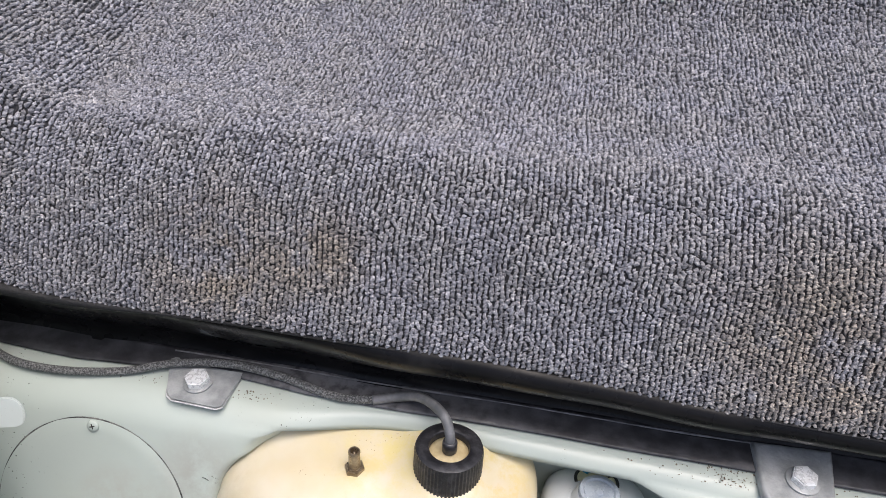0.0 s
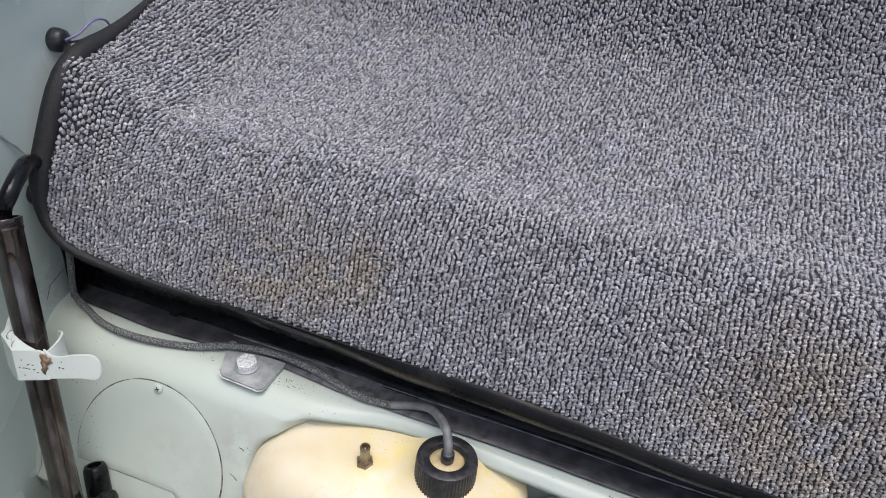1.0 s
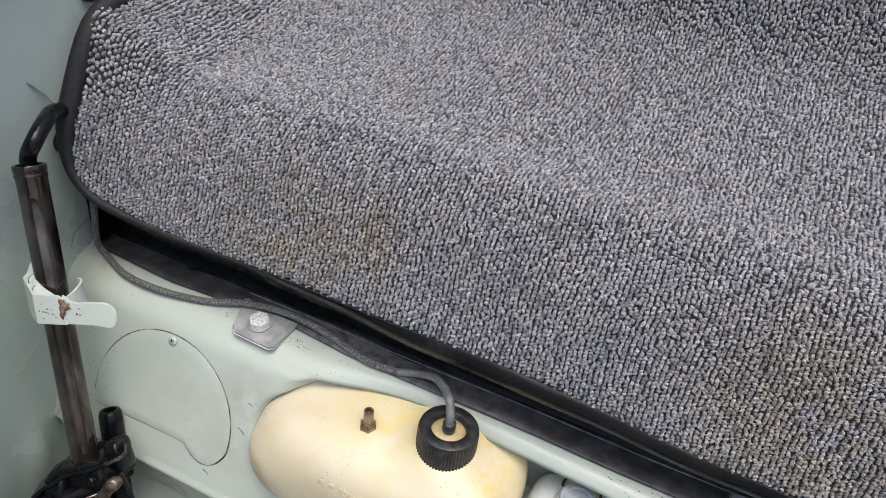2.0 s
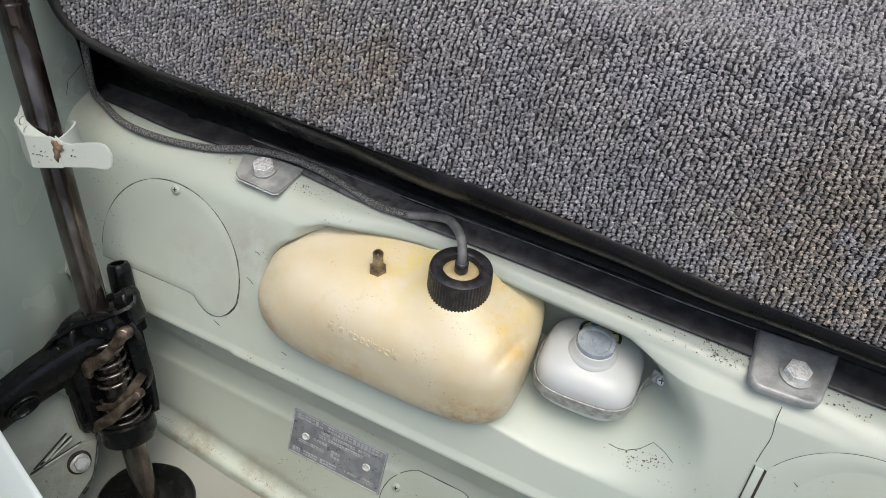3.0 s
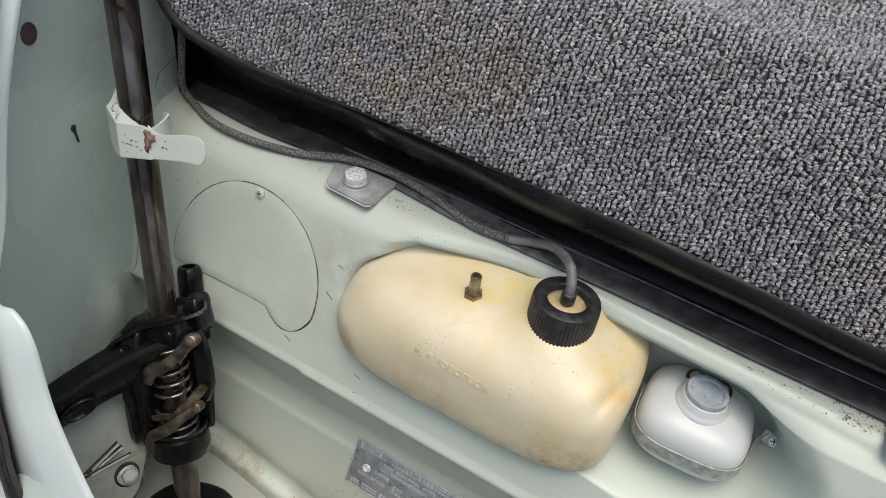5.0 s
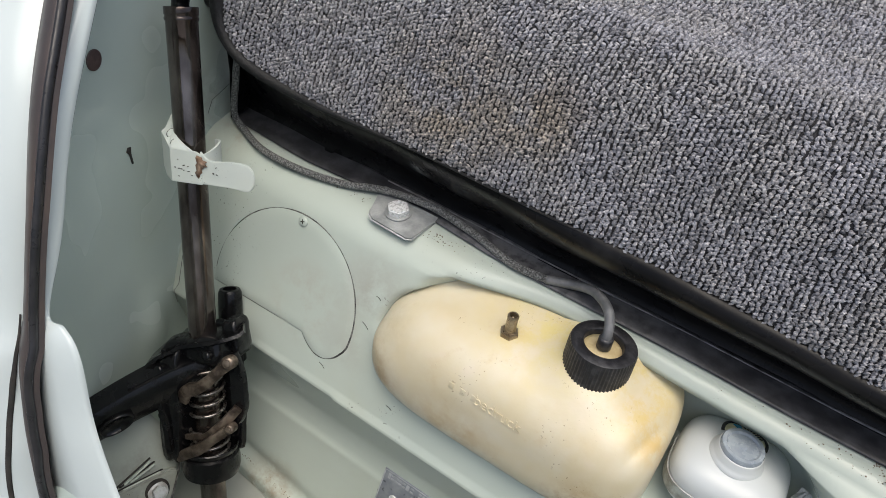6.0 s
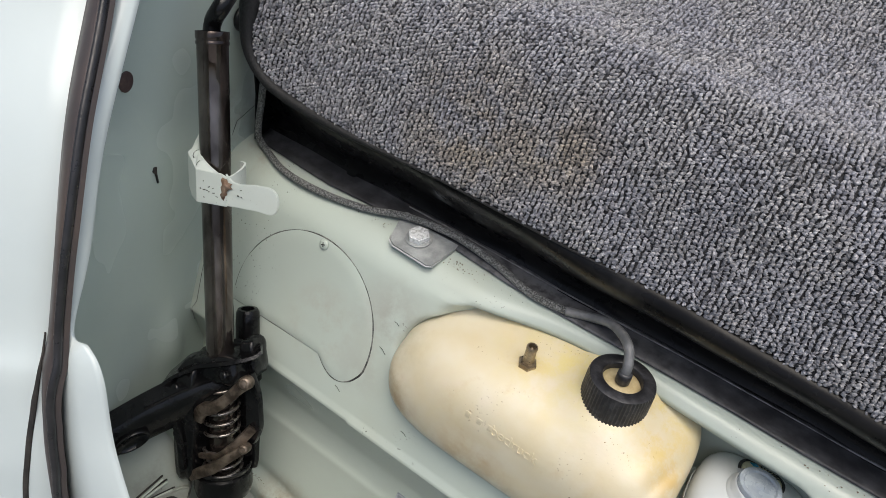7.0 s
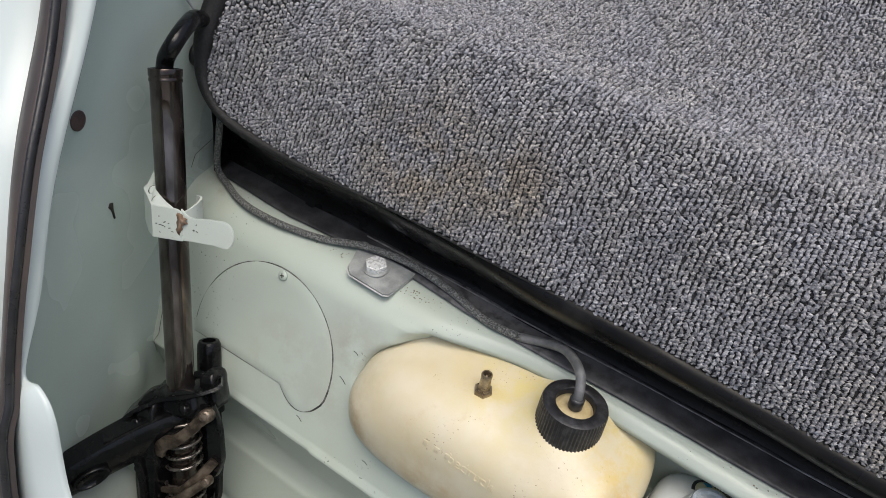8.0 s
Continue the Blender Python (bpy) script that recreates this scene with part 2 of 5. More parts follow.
def carpet_material(name, loops):
    m, n, l, b = material(name, (0.15, 0.15, 0.16), 0.95)
    v = coords(n)
    g = n.new("ShaderNodeNewGeometry")
    if loops:
        pick = g.outputs["Random Per Island"]
        base = ramp(n, l, pick, [(0.0, (0.165, 0.165, 0.175)), (0.3, (0.28, 0.279, 0.292)), (0.75, (0.375, 0.373, 0.388)), (1.0, (0.47, 0.467, 0.480))])
        strand = ramp(n, l, noise_tex(n, l, v, 1000.0, 3.0, 0.8), [(0.36, (0.58, 0.58, 0.59)), (0.50, (0.97, 0.97, 0.97)), (0.64, (1.28, 1.28, 1.28))])
        base = mix(n, l, 1.0, base, strand, "MULTIPLY")
    else:
        base = ramp(n, l, noise_tex(n, l, v, 300.0), [(0.3, (0.010, 0.010, 0.012)), (0.7, (0.028, 0.028, 0.031))])
    # soiled brown patches near the lower edge
    masks = None
    for cx, cz, r in ((-0.185, 0.525, 0.085), (0.29, 0.52, 0.13), (-0.10, 0.55, 0.05)):
        d = n.new("ShaderNodeVectorMath")
        d.operation = "DISTANCE"
        l.new(v, d.inputs[0])
        d.inputs[1].default_value = (cx, 0.03, cz)
        w = n.new("ShaderNodeMapRange")
        w.inputs[1].default_value, w.inputs[2].default_value, w.inputs[3].default_value, w.inputs[4].default_value = r, 0.25 * r, 0.0, 1.0
        l.new(d.outputs["Value"], w.inputs[0])
        masks = w.outputs[0] if masks is None else mix(n, l, 1.0, masks, w.outputs[0], "ADD")
    rough_patch = ramp(n, l, noise_tex(n, l, v, 28.0, 5.0, 0.65), [(0.34, K), (0.56, W)])
    f = mix(n, l, 1.0, masks, rough_patch, "MULTIPLY")
    base = mix(n, l, f, base, mix(n, l, 1.0, base, (0.98, 0.87, 0.69), "MULTIPLY"))
    tint = ramp(n, l, noise_tex(n, l, v, 22.0, 4.0), [(0.4, (1.015, 1.0, 0.985)), (0.62, (0.985, 0.985, 1.03))])
    base = mix(n, l, 1.0, base, tint, "MULTIPLY")
    l.new(base, b.inputs["Base Color"])
    b.inputs["Specular IOR Level"].default_value = 0.2
    b.inputs["Sheen Weight"].default_value = 0.25
    b.inputs["Sheen Roughness"].default_value = 0.6
    bump(n, l, b, noise_tex(n, l, v, 1500.0, 2.0), 0.9, 0.001)
    return m


CARPET = carpet_material("looped_grey_pile", True)
BACKING = carpet_material("dark_carpet_backing", False)

# ---- mesh helpers ----
def mesh_object(name, verts, faces, mat, smooth=True):
    me = bpy.data.meshes.new(name)
    me.from_pydata([tuple(p) for p in verts], [], faces)
    me.materials.append(mat)
    if smooth:
        me.polygons.foreach_set("use_smooth", [True] * len(me.polygons))
    me.update()
    return new(name, me)


def under(ob, parent, label=""):
    ob.parent = parent
    if label:
        tagged(ob, label=label)
    return ob


def part(name, bm, mat, parent, label="", smooth=True, angle=None):
    me = bpy.data.meshes.new(name)
    bmesh.ops.recalc_face_normals(bm, faces=bm.faces[:])
    bm.to_mesh(me)
    bm.free()
    me.materials.append(mat)
    if smooth:
        me.polygons.foreach_set("use_smooth", [True] * len(me.polygons))
        if angle:
            me.set_sharp_from_angle(angle=radians(angle))
    ob = new(name, me)
    if parent is not None:
        ob.parent = parent
    if label:
        tagged(ob, label=label)
    return ob


def thing(name, place, label, category, group="", kind=""):
    e = new(name)
    e.empty_display_size = 0.02
    return tagged(e, label, category, group, kind)


def grid(name, rows, mat, flip=False):
    """A sheet through rows of points."""
    nj = len(rows[0])
    verts = [p for r in rows for p in r]
    faces = []
    for i in range(len(rows) - 1):
        for j in range(nj - 1):
            q = (i * nj + j, i * nj + j + 1, (i + 1) * nj + j + 1, (i + 1) * nj + j)
            faces.append(q[::-1] if flip else q)
    return mesh_object(name, verts, faces, mat)


def thicken(ob, t):
    s = ob.modifiers.new("thickness", "SOLIDIFY")
    s.thickness, s.offset = t, -1
    return ob


def box_bm(sx, sy, sz, bevel=0.001, m=None, seg=2):
    bm = bmesh.new()
    bmesh.ops.create_cube(bm, size=1)
    bmesh.ops.scale(bm, vec=(sx, sy, sz), verts=bm.verts)
    if bevel:
        bmesh.ops.bevel(bm, geom=bm.edges[:], offset=bevel, segments=seg, affect="EDGES", profile=0.5)
    if m is not None:
        bmesh.ops.transform(bm, matrix=m, verts=bm.verts)
    return bm


def lathe_bm(profile, seg=40, m=None, ribs=0, rib_depth=0.0, rib_range=(0, 0)):
    """A turned shape from (radius, height) pairs round local z."""
    bm = bmesh.new()
    rings = []
    for r, z in profile:
        ring = []
        for k in range(seg):
            a = 2 * math.pi * k / seg
            rr = r
            if ribs and r > 0.025 and rib_range[0] <= z <= rib_range[1]:
                rr = r - rib_depth * (0.5 - 0.5 * math.cos(a * ribs))
            ring.append(bm.verts.new((rr * math.cos(a), rr * math.sin(a), z)))
        rings.append(ring)
    for a, b in zip(rings, rings[1:]):
        for k in range(seg):
            bm.faces.new((a[k], a[(k + 1) % seg], b[(k + 1) % seg], b[k]))
    bm.faces.new(rings[0][::-1])
    bm.faces.new(rings[-1])
    if m is not None:
        bmesh.ops.transform(bm, matrix=m, verts=bm.verts)
    return bm


def hex_bm(r, h, m=None, bevel=0.0012):
    bm = lathe_bm([(r, 0), (r, h)], 6)
    bmesh.ops.bevel(bm, geom=[e for e in bm.edges if all(v.co.z > h * 0.9 for v in e.verts)], offset=bevel, segments=2, affect="EDGES")
    if m is not None:
        bmesh.ops.transform(bm, matrix=m, verts=bm.verts)
    return bm


def spline(pts, n):
    """Points of a smooth line through pts."""
    pts = [Vector(p) for p in pts]
    ext = [2 * pts[0] - pts[1]] + pts + [2 * pts[-1] - pts[-2]]
    out = []
    for k in range(len(pts) - 1):
        p0, p1, p2, p3 = ext[k:k + 4]
        for j in range(n):
            t = j / n
            out.append(0.5 * ((2 * p1) + (p2 - p0) * t + (2 * p0 - 5 * p1 + 4 * p2 - p3) * t * t + (3 * p1 - p0 - 3 * p2 + p3) * t ** 3))
    out.append(pts[-1])
    return out


def sweep_bm(pts, section, up=(0, 0, 1), scale=None):
    """A closed section swept along pts; section's first axis lies across up, its second along up."""
    bm = bmesh.new()
    rings = []
    up = Vector(up)
    for k, p in enumerate(pts):
        a, b = pts[max(k - 1, 0)], pts[min(k + 1, len(pts) - 1)]
        d = (b - a).normalized()
        side = d.cross(up).normalized()
        top = side.cross(d).normalized()
        s = scale(k / (len(pts) - 1)) if scale else 1.0
        rings.append([bm.verts.new(p + side * u * s + top * w * s) for u, w in section])
    m = len(section)
    for a, b in zip(rings, rings[1:]):
        for k in range(m):
            bm.faces.new((a[k], a[(k + 1) % m], b[(k + 1) % m], b[k]))
    bm.faces.new(rings[0][::-1])
    bm.faces.new(rings[-1])
    return bm


def circle_section(r, n=12, flat=1.0):
    return [(r * math.cos(2 * math.pi * k / n), flat * r * math.sin(2 * math.pi * k / n)) for k in range(n)]


def lerp(x, xs, ys):
    return float(np.interp(x, xs, ys))


def smooth_step(a, b, x):
    t = np.clip((x - a) / (b - a), 0, 1)
    return t * t * (3 - 2 * t)


def frame_on(origin, normal, along):
    """A pose with local z on normal and local x along the given way."""
    z = Vector(normal).normalized()
    x = Vector(along)
    x = (x - z * x.dot(z)).normalized()
    y = z.cross(x)
    return Matrix.Translation(origin) @ Matrix((x, y, z)).transposed().to_4x4()


# ---- the pressed rear panel ----
def slope_y(z):
    """The leaning upper panel."""
    return -0.03 - 0.571 * (0.39 - z)


def low_y(z):
    """The leaning lower panel."""
    return -0.105 - 0.5 * (0.175 - z)


UP_N = Vector((0, -1, 0.571)).normalized()
LOW_N = Vector((0, -1, 0.5)).normalized()


def pocket_mask(x, z):
    """1 inside the recess for the tanks, 0 outside: a round-cornered field, sharp by the water tank, soft at its other end."""
    cx, cz, hx, hz, r = 0.031, 0.3455, 0.240, 0.0615, 0.10
    qx, qz = abs(x - cx) - hx + r, z - cz - hz + r
    d = math.hypot(max(qx, 0), max(qz, 0)) + min(max(qx, qz), 0) - r
    dish = float(smooth_step(0.06, 0.14, x))
    z0 = 0.284 - 0.006 * dish
    w0 = 0.009 + 0.009 * dish + 0.075 * float(smooth_step(0.15, 0.27, x))
    bottom = float(smooth_step(z0, z0 + w0, z))
    if x < -0.051:
        # the mouth hugs the tank's rounder end
        half, e = (0.0660 + 0.0085 * float(smooth_step(-0.165, -0.13, x)) + 0.011 * float(smooth_step(-0.12, -0.06, x)), 2.45) if z > 0.324 else (0.041, 2.0)
        d = (((-0.051 - x) / 0.1395) ** e + (abs(z - 0.324) / half) ** e) ** (1 / e) * half - half
        bottom = 1.0
    soft = float(smooth_step(0.09, 0.23, x))
    w = 0.009 + 0.074 * soft
    return bottom * float(smooth_step(0, 1, -d / w))


def floor_z(x):
    return 0.043 + 0.02 * float(smooth_step(-0.2, -0.42, x))


def foot_z(x):
    """Height of the valley where the lower panel turns into its weld flange."""
    return 0.066 + 0.11 * max(0.0, -0.104 - x)


LIP_X = [-0.165, -0.128, -0.10, -0.066, -0.03, 0.06, 0.12, 0.20, 0.36]
LIP_BACK = [0.0, 0.0020, 0.0110, 0.0195, 0.0245, 0.0175, 0.0145, 0.012, 0.0]


PANEL_Z = [0.387 - 0.0024 * k for k in range(1, 37)] + [0.3004 - 0.0009 * k for k in range(1, 27)] + [0.2760 - 0.00305 * k for k in range(1, 11)]
ROLL = 0.045


def rolled(y, z, w):
    """Ease the ledge's front edge into a wide round where it has no pocket below."""
    if z > 0.3979 or z < 0.3755:
        return y
    return y + w * (0.0006 - math.sqrt(max(0.0, ROLL ** 2 - (z - 0.398 + ROLL) ** 2)) - y)


def panel_profile(x):
    pts = [(0.075, 0.398), (0.05, 0.398), (0.03, 0.398), (0.012, 0.398), (-0.002, 0.3978), (-0.010, 0.397), (-0.017, 0.3945), (-0.0225, 0.391), (-0.0265, 0.387)]
    back = sum(lerp(x + 0.004 * k, LIP_X, LIP_BACK) for k in range(-4, 5)) / 9
    pts = pts[:4] + [(0.012 + (y - 0.012) * (1 - back / 0.0385), z) for y, z in pts[4:]]
    deep = -0.020 + 0.042 * float(smooth_step(-0.16, -0.085, x))
    for z in PANEL_Z:
        y = slope_y(z)
        y += pocket_mask(x, z) * max(0.0, deep - y)
        pts.append((y, z))
    w = max(float(smooth_step(-0.13, -0.20, x)), float(smooth_step(0.30, 0.38, x)))
    pts = [(rolled(y, z, w), z) for y, z in pts]
    q = 0.0016 * float(smooth_step(-0.209, -0.204, x))
    pts += [(-0.1155 - q, 0.2425), (-0.1172 - q, 0.2395), (-0.1168 - q, 0.2365), (-0.1150, 0.2345), (-0.1135, 0.228), (-0.111, 0.21), (-0.108, 0.19), (-0.1065, 0.182), (-0.107, 0.176), (-0.1095, 0.168)]
    zv = foot_z(x)
    pts += [(low_y(z) - d, z) for z, d in ((0.162, 0), (0.156, 0), (0.1497, 0), (0.1487, 0.0009), (0.144, 0.0005))]
    for k in range(9):
        z = 0.138 - k * (0.138 - zv) / 8
        pts.append((low_y(z), z))
    pts += [(low_y(zv - 0.003) + 0.0015, zv - 0.004), (low_y(zv - 0.007) + 0.0015, zv - 0.0085), (low_y(zv - 0.010) - 0.001, zv - 0.0125), (low_y(zv - 0.013) - 0.004, zv - 0.0145), (low_y(zv - 0.016) - 0.008, zv - 0.0155), (low_y(zv - 0.018) - 0.011, zv - 0.0170), (low_y(zv - 0.019) - 0.013, zv - 0.0195), (low_y(zv - 0.020) - 0.014, floor_z(x) - 0.002)]
    return pts


def panel_z(x, y):
    """Height of the pocket's floor at a place of the plan."""
    run = [p for p in panel_profile(x) if 0.277 < p[1] < 0.345][::-1]
    return lerp(y, [p[0] for p in run], [p[1] for p in run])


XS = [-0.50 + 0.005 * k for k in range(262)]


def panel_column(x):
    """One column of the panel, its lip eased into the tank's rounder end."""
    own = panel_profile(x)
    w = float(smooth_step(-0.172, -0.152, x) * smooth_step(-0.065, -0.09, x))
    if w == 0:
        return own
    near = [panel_profile(x + 0.006 * k) for k in range(-3, 4)]
    col = []
    for k, (y, z) in enumerate(own):
        f = w * float(smooth_step(0.362, 0.374, z))
        col.append((y + f * (sum(p[k][0] for p in near) / 7 - y), z))
    return col


wall_rear = grid("wall_rear", [[(x, y, z) for y, z in panel_column(x)] for x in XS], PAINT)
tagged(wall_rear, "pale grey-green pressed steel panel with a recessed pocket, speckled with dirt", "panel", kind="structure")

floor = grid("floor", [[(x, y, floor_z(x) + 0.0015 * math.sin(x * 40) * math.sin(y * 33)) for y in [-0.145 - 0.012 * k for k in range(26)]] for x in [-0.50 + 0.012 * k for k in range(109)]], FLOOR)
tagged(floor, "pale grey painted steel compartment floor with scattered grit", "floor", kind="structure")

# ---- left side: inner wing wall, lip, seal and outer wing ----
RIM = [  # wall (x, y), rim height, inner lip point, seal centre
    ((-0.56, 0.75), 0.90, (-0.53, 0.75, 0.905), (-0.545, 0.75, 0.925)),
    ((-0.52, 0.40), 0.86, (-0.49, 0.40, 0.865), (-0.515, 0.40, 0.885)),
    ((-0.485, 0.15), 0.80, (-0.455, 0.14, 0.805), (-0.485, 0.13, 0.825)),
    ((-0.465, 0.0), 0.735, (-0.434, -0.01, 0.745), (-0.458, -0.03, 0.765)),
    ((-0.452, -0.07), 0.68, (-0.416, -0.08, 0.69), (-0.435, -0.10, 0.70)),
    ((-0.432, -0.145), 0.615, (-0.397, -0.133, 0.627), (-0.41, -0.152, 0.632)),
    ((-0.402, -0.22), 0.54, (-0.367, -0.204, 0.55), (-0.375, -0.210, 0.574)),
    ((-0.380, -0.265), 0.475, (-0.345, -0.25, 0.484), (-0.352, -0.253, 0.511)),
    ((-0.362, -0.30), 0.42, (-0.331, -0.286, 0.437), (-0.338, -0.293, 0.432)),
    ((-0.356, -0.308), 0.405, (-0.309, -0.288, 0.436), (-0.330, -0.311, 0.405)),
    ((-0.348, -0.318), 0.375, (-0.289, -0.294, 0.422), (-0.3245, -0.324, 0.372)),
    ((-0.335, -0.330), 0.34, (-0.27, -0.312, 0.360), (-0.316, -0.338, 0.332)),
    ((-0.28, -0.37), 0.28, (-0.215, -0.337, 0.30), (-0.292, -0.365, 0.245)),
    ((-0.15, -0.42), 0.24, (-0.10, -0.38, 0.25), (-0.20, -0.41, 0.20)),
    ((0.05, -0.44), 0.21, (0.05, -0.40, 0.22), (0.05, -0.43, 0.19)),
]
wall_line = spline([(p[0][0], p[0][1], p[1]) for p in RIM], 12)
lip_line = spline([p[2] for p in RIM], 12)
seal_line = spline([p[3] for p in RIM], 12)
rows, lip_rows = [], []
for w, lip, seal in zip(wall_line, lip_line, seal_line):
    col = []
    rows.append(col)
    low = 0.02
    for k in range(41):
        t = k / 40
        z = low + (w.z - 0.02 - low) * t
        bulge = 0.010 * math.sin(math.pi * min(t * 1.3, 1.0)) * float(smooth_step(-0.02, -0.12, w.y))
        swell = 0.012 * math.exp(-((w.y + 0.156) / 0.020) ** 2 - ((z - 0.228) / 0.036) ** 2)
        col.append((w.x - bulge * 0.4 + swell, w.y, z))
    flange = (lip - w)
    col.append((w.x + 0.15 * flange.x, w.y + 0.15 * flange.y, w.z - 0.012))
    col.append((w.x + 0.5 * flange.x, w.y + 0.5 * flange.y, w.z - 0.003))
    col.append(tuple(lip - Vector((0.002, 0, 0.004))))
    lip_rows.append(col[-1:])
    col = lip_rows[-1]
    col.append(tuple(lip))
    col.append(tuple(lip * 0.9 + seal * 0.1 + Vector((0, 0, 0.003))))
    col.append(tuple(lip * 0.5 + seal * 0.5 + Vector((0, 0, 0.001))))
    col.append(tuple(seal + Vector((0, 0, -0.006))))
wall_left = grid("wall_left", rows, WALL_PAINT, True)
tagged(wall_left, "grey-green painted inner wing wall with a folded lip", "wall", kind="structure")

WING_Q = (0.0, 0.010, 0.016, 0.03, 0.06, 0.10, 0.16, 0.23, 0.30, 0.36)
WING_H = (-0.007, -0.005, -0.001, 0.0, -0.001, -0.005, -0.018, -0.045, -0.09, -0.16)
wing_rows, gap_pts = [], []
for k, s in enumerate(seal_line):
    a, b = seal_line[max(k - 1, 0)], seal_line[min(k + 1, len(seal_line) - 1)]
    d = (b - a).normalized()
    out = Vector((-0.80, -0.55, 0.0))
    out = (out - d * out.dot(d)).normalized()
    nrm = d.cross(out).normalized()
    if nrm.z < 0:
        nrm = -nrm
    wing_rows.append([tuple(s + out * q + nrm * h) for q, h in zip(WING_Q, WING_H)])
    if 0.20 < s.z < 0.435:
        q = 0.013 + 0.020 * float(smooth_step(0.42, 0.27, s.z))
        gap_pts.append(s + out * q + nrm * (lerp(q, WING_Q, WING_H) + 0.0004))
wing = thing("outer_wing", None, "glossy pale grey-green outer wing beside the opening", "car wing")
skin = under(grid("wing_skin", wing_rows, WING), wing)
thicken(skin, 0.0012)
thicken(under(grid("lip", lip_rows, WING, True), wing, "folded lip along the opening, skyward brightness put into its colour"), 0.0010)
part("panel_gap", sweep_bm(gap_pts, circle_section(0.0024, 8, 0.5), (0.5, -0.7, 0.3), scale=lambda t: 0.3 + 0.7 * min(1, 3 * t)), DARK, wing, "dark narrow gap between two body panels")

seal = thing("weatherstrip", None, "brownish black rubber weatherstrip along the opening's rim", "rubber seal")
SEAL_UP = Vector((-0.45, -0.35, 0.82))
part("strip", sweep_bm(seal_line, [(-0.0125, -0.004), (-0.0125, 0.0045), (-0.0100, 0.0075), (0.0, 0.0089), (0.0100, 0.0075), (0.0125, 0.0045), (0.0125, -0.004)], SEAL_UP), SEAL, seal, angle=50)
for off in (-0.0125, 0.0125):
    bead = [(off + 0.0022 * math.cos(2 * math.pi * k / 10), 0.0035 + 0.0034 * math.sin(2 * math.pi * k / 10)) for k in range(10)]
    part("edge_bead", sweep_bm(seal_line, bead, SEAL_UP), RUBBER, seal, "black rubber edge bead")

# plain closing of the compartment on the far side and below
closing = grid("wall_right", [[(0.80, y, z) for z in (0.02, 0.2, 0.4, 0.7)] for y in (-0.46, -0.2, 0.1, 0.75)], PAINT)
tagged(closing, "plain grey-green side wall closing the compartment", "wall", kind="structure")
# added front wall out of view; its guessed lip reaches inward to shade the floor
front = grid("wall_front", [[(x, y + 0.06 * float(smooth_step(-0.05, 0.3, x)), z) for y, z in ((-0.40, 0.0), (-0.395, 0.1), (-0.39, 0.24), (-0.38, 0.28), (-0.365, 0.292), (-0.357, 0.296), (-0.357, 0.300), (-0.40, 0.305), (-0.45, 0.29), (-0.52, 0.22), (-0.55, 0.1))] for x in [-0.15 + 0.05 * k for k in range(20)]], PAINT)
tagged(front, "unseen grey-green front wall, added to shade the compartment floor", "wall", kind="structure")
ground = grid("ground", [[(x, y, -0.45) for y in (-40, -5, -1, 1, 5, 40)] for x in (-40, -5, -1, 1, 5, 40)], TILE)
tagged(ground, "plain grey concrete ground under the car", "ground", kind="structure")

# ---- carpet ----
PROFILE = [(0.004, 0.484), (0.006, 0.495), (0.014, 0.512), (0.024, 0.532), (0.036, 0.556), (0.049, 0.578), (0.064, 0.594), (0.082, 0.6065), (0.100, 0.6105), (0.125, 0.6065), (0.18, 0.601), (0.24, 0.603), (0.30, 0.609), (0.36, 0.618), (0.40, 0.628), (0.425, 0.645), (0.445, 0.675), (0.46, 0.71), (0.475, 0.75), (0.49, 0.80)]
prof = spline([(0, y, z) for y, z in PROFILE], 8)
plen = np.concatenate([[0], np.cumsum([(b - a).length for a, b in zip(prof, prof[1:])])])
py, pz = np.array([p.y for p in prof]), np.array([p.z for p in prof])
S_END = float(plen[-1])


def carpet_left(y, z):
    """Where the carpet ends on the left, by its height and depth."""
    front = -0.358 - np.sqrt(np.clip(0.10 ** 2 - np.clip(0.583 - z, 0, 0.10) ** 2, 0, None))
    back = np.interp(y, [0.03, 0.063, 0.106, 0.167, 0.235, 0.315, 0.5], [-0.458, -0.459, -0.461, -0.470, -0.480, -0.490, -0.51])
    return np.where(y < 0.045, np.maximum(front, -0.458), back) + 0.008 * smooth_step(0.515, 0.560, z) + 0.007 * smooth_step(0.03, 0.09, y)


def carpet_at(x, s):
    """The carpet's face at x along the car's width and s up its length."""
    y, z = np.interp(s, plen, py), np.interp(s, plen, pz)
    top = smooth_step(0.13, 0.20, s)
    # it climbs the wing wall on the left
    fold = (-0.347 - 0.1 * (y - 0.1) - x) / 0.11
    z = z + smooth_step(0.11, 0.16, s) * 0.058 * np.where(fold > 0.05, fold, np.where(fold > -0.05, (fold + 0.05) ** 2 / 0.2, 0))
    y = y - smooth_step(0.22, 0.09, s) * 0.020 * smooth_step(-0.37, -0.455, x)
    # soft waves of the cloth
    z = z + top * (0.004 * np.sin(7.0 * x + 11 * s + 0.6) + 0.0025 * np.sin(17 * x - 9 * s))
    y = y + (1 - top) * (0.0025 * np.sin(9 * x + 1.0) + 0.0015 * np.sin(23 * x + 20 * s))
    z = z - (1 - top) * 0.018 * smooth_step(-0.14, 0.40, x)
    ridge = np.exp(-((s - 0.145) / 0.03) ** 2)
    y = y + ridge * 0.004 * np.sin(13 * x + 0.5)
    return np.stack([x + 0 * s, y, z], -1)


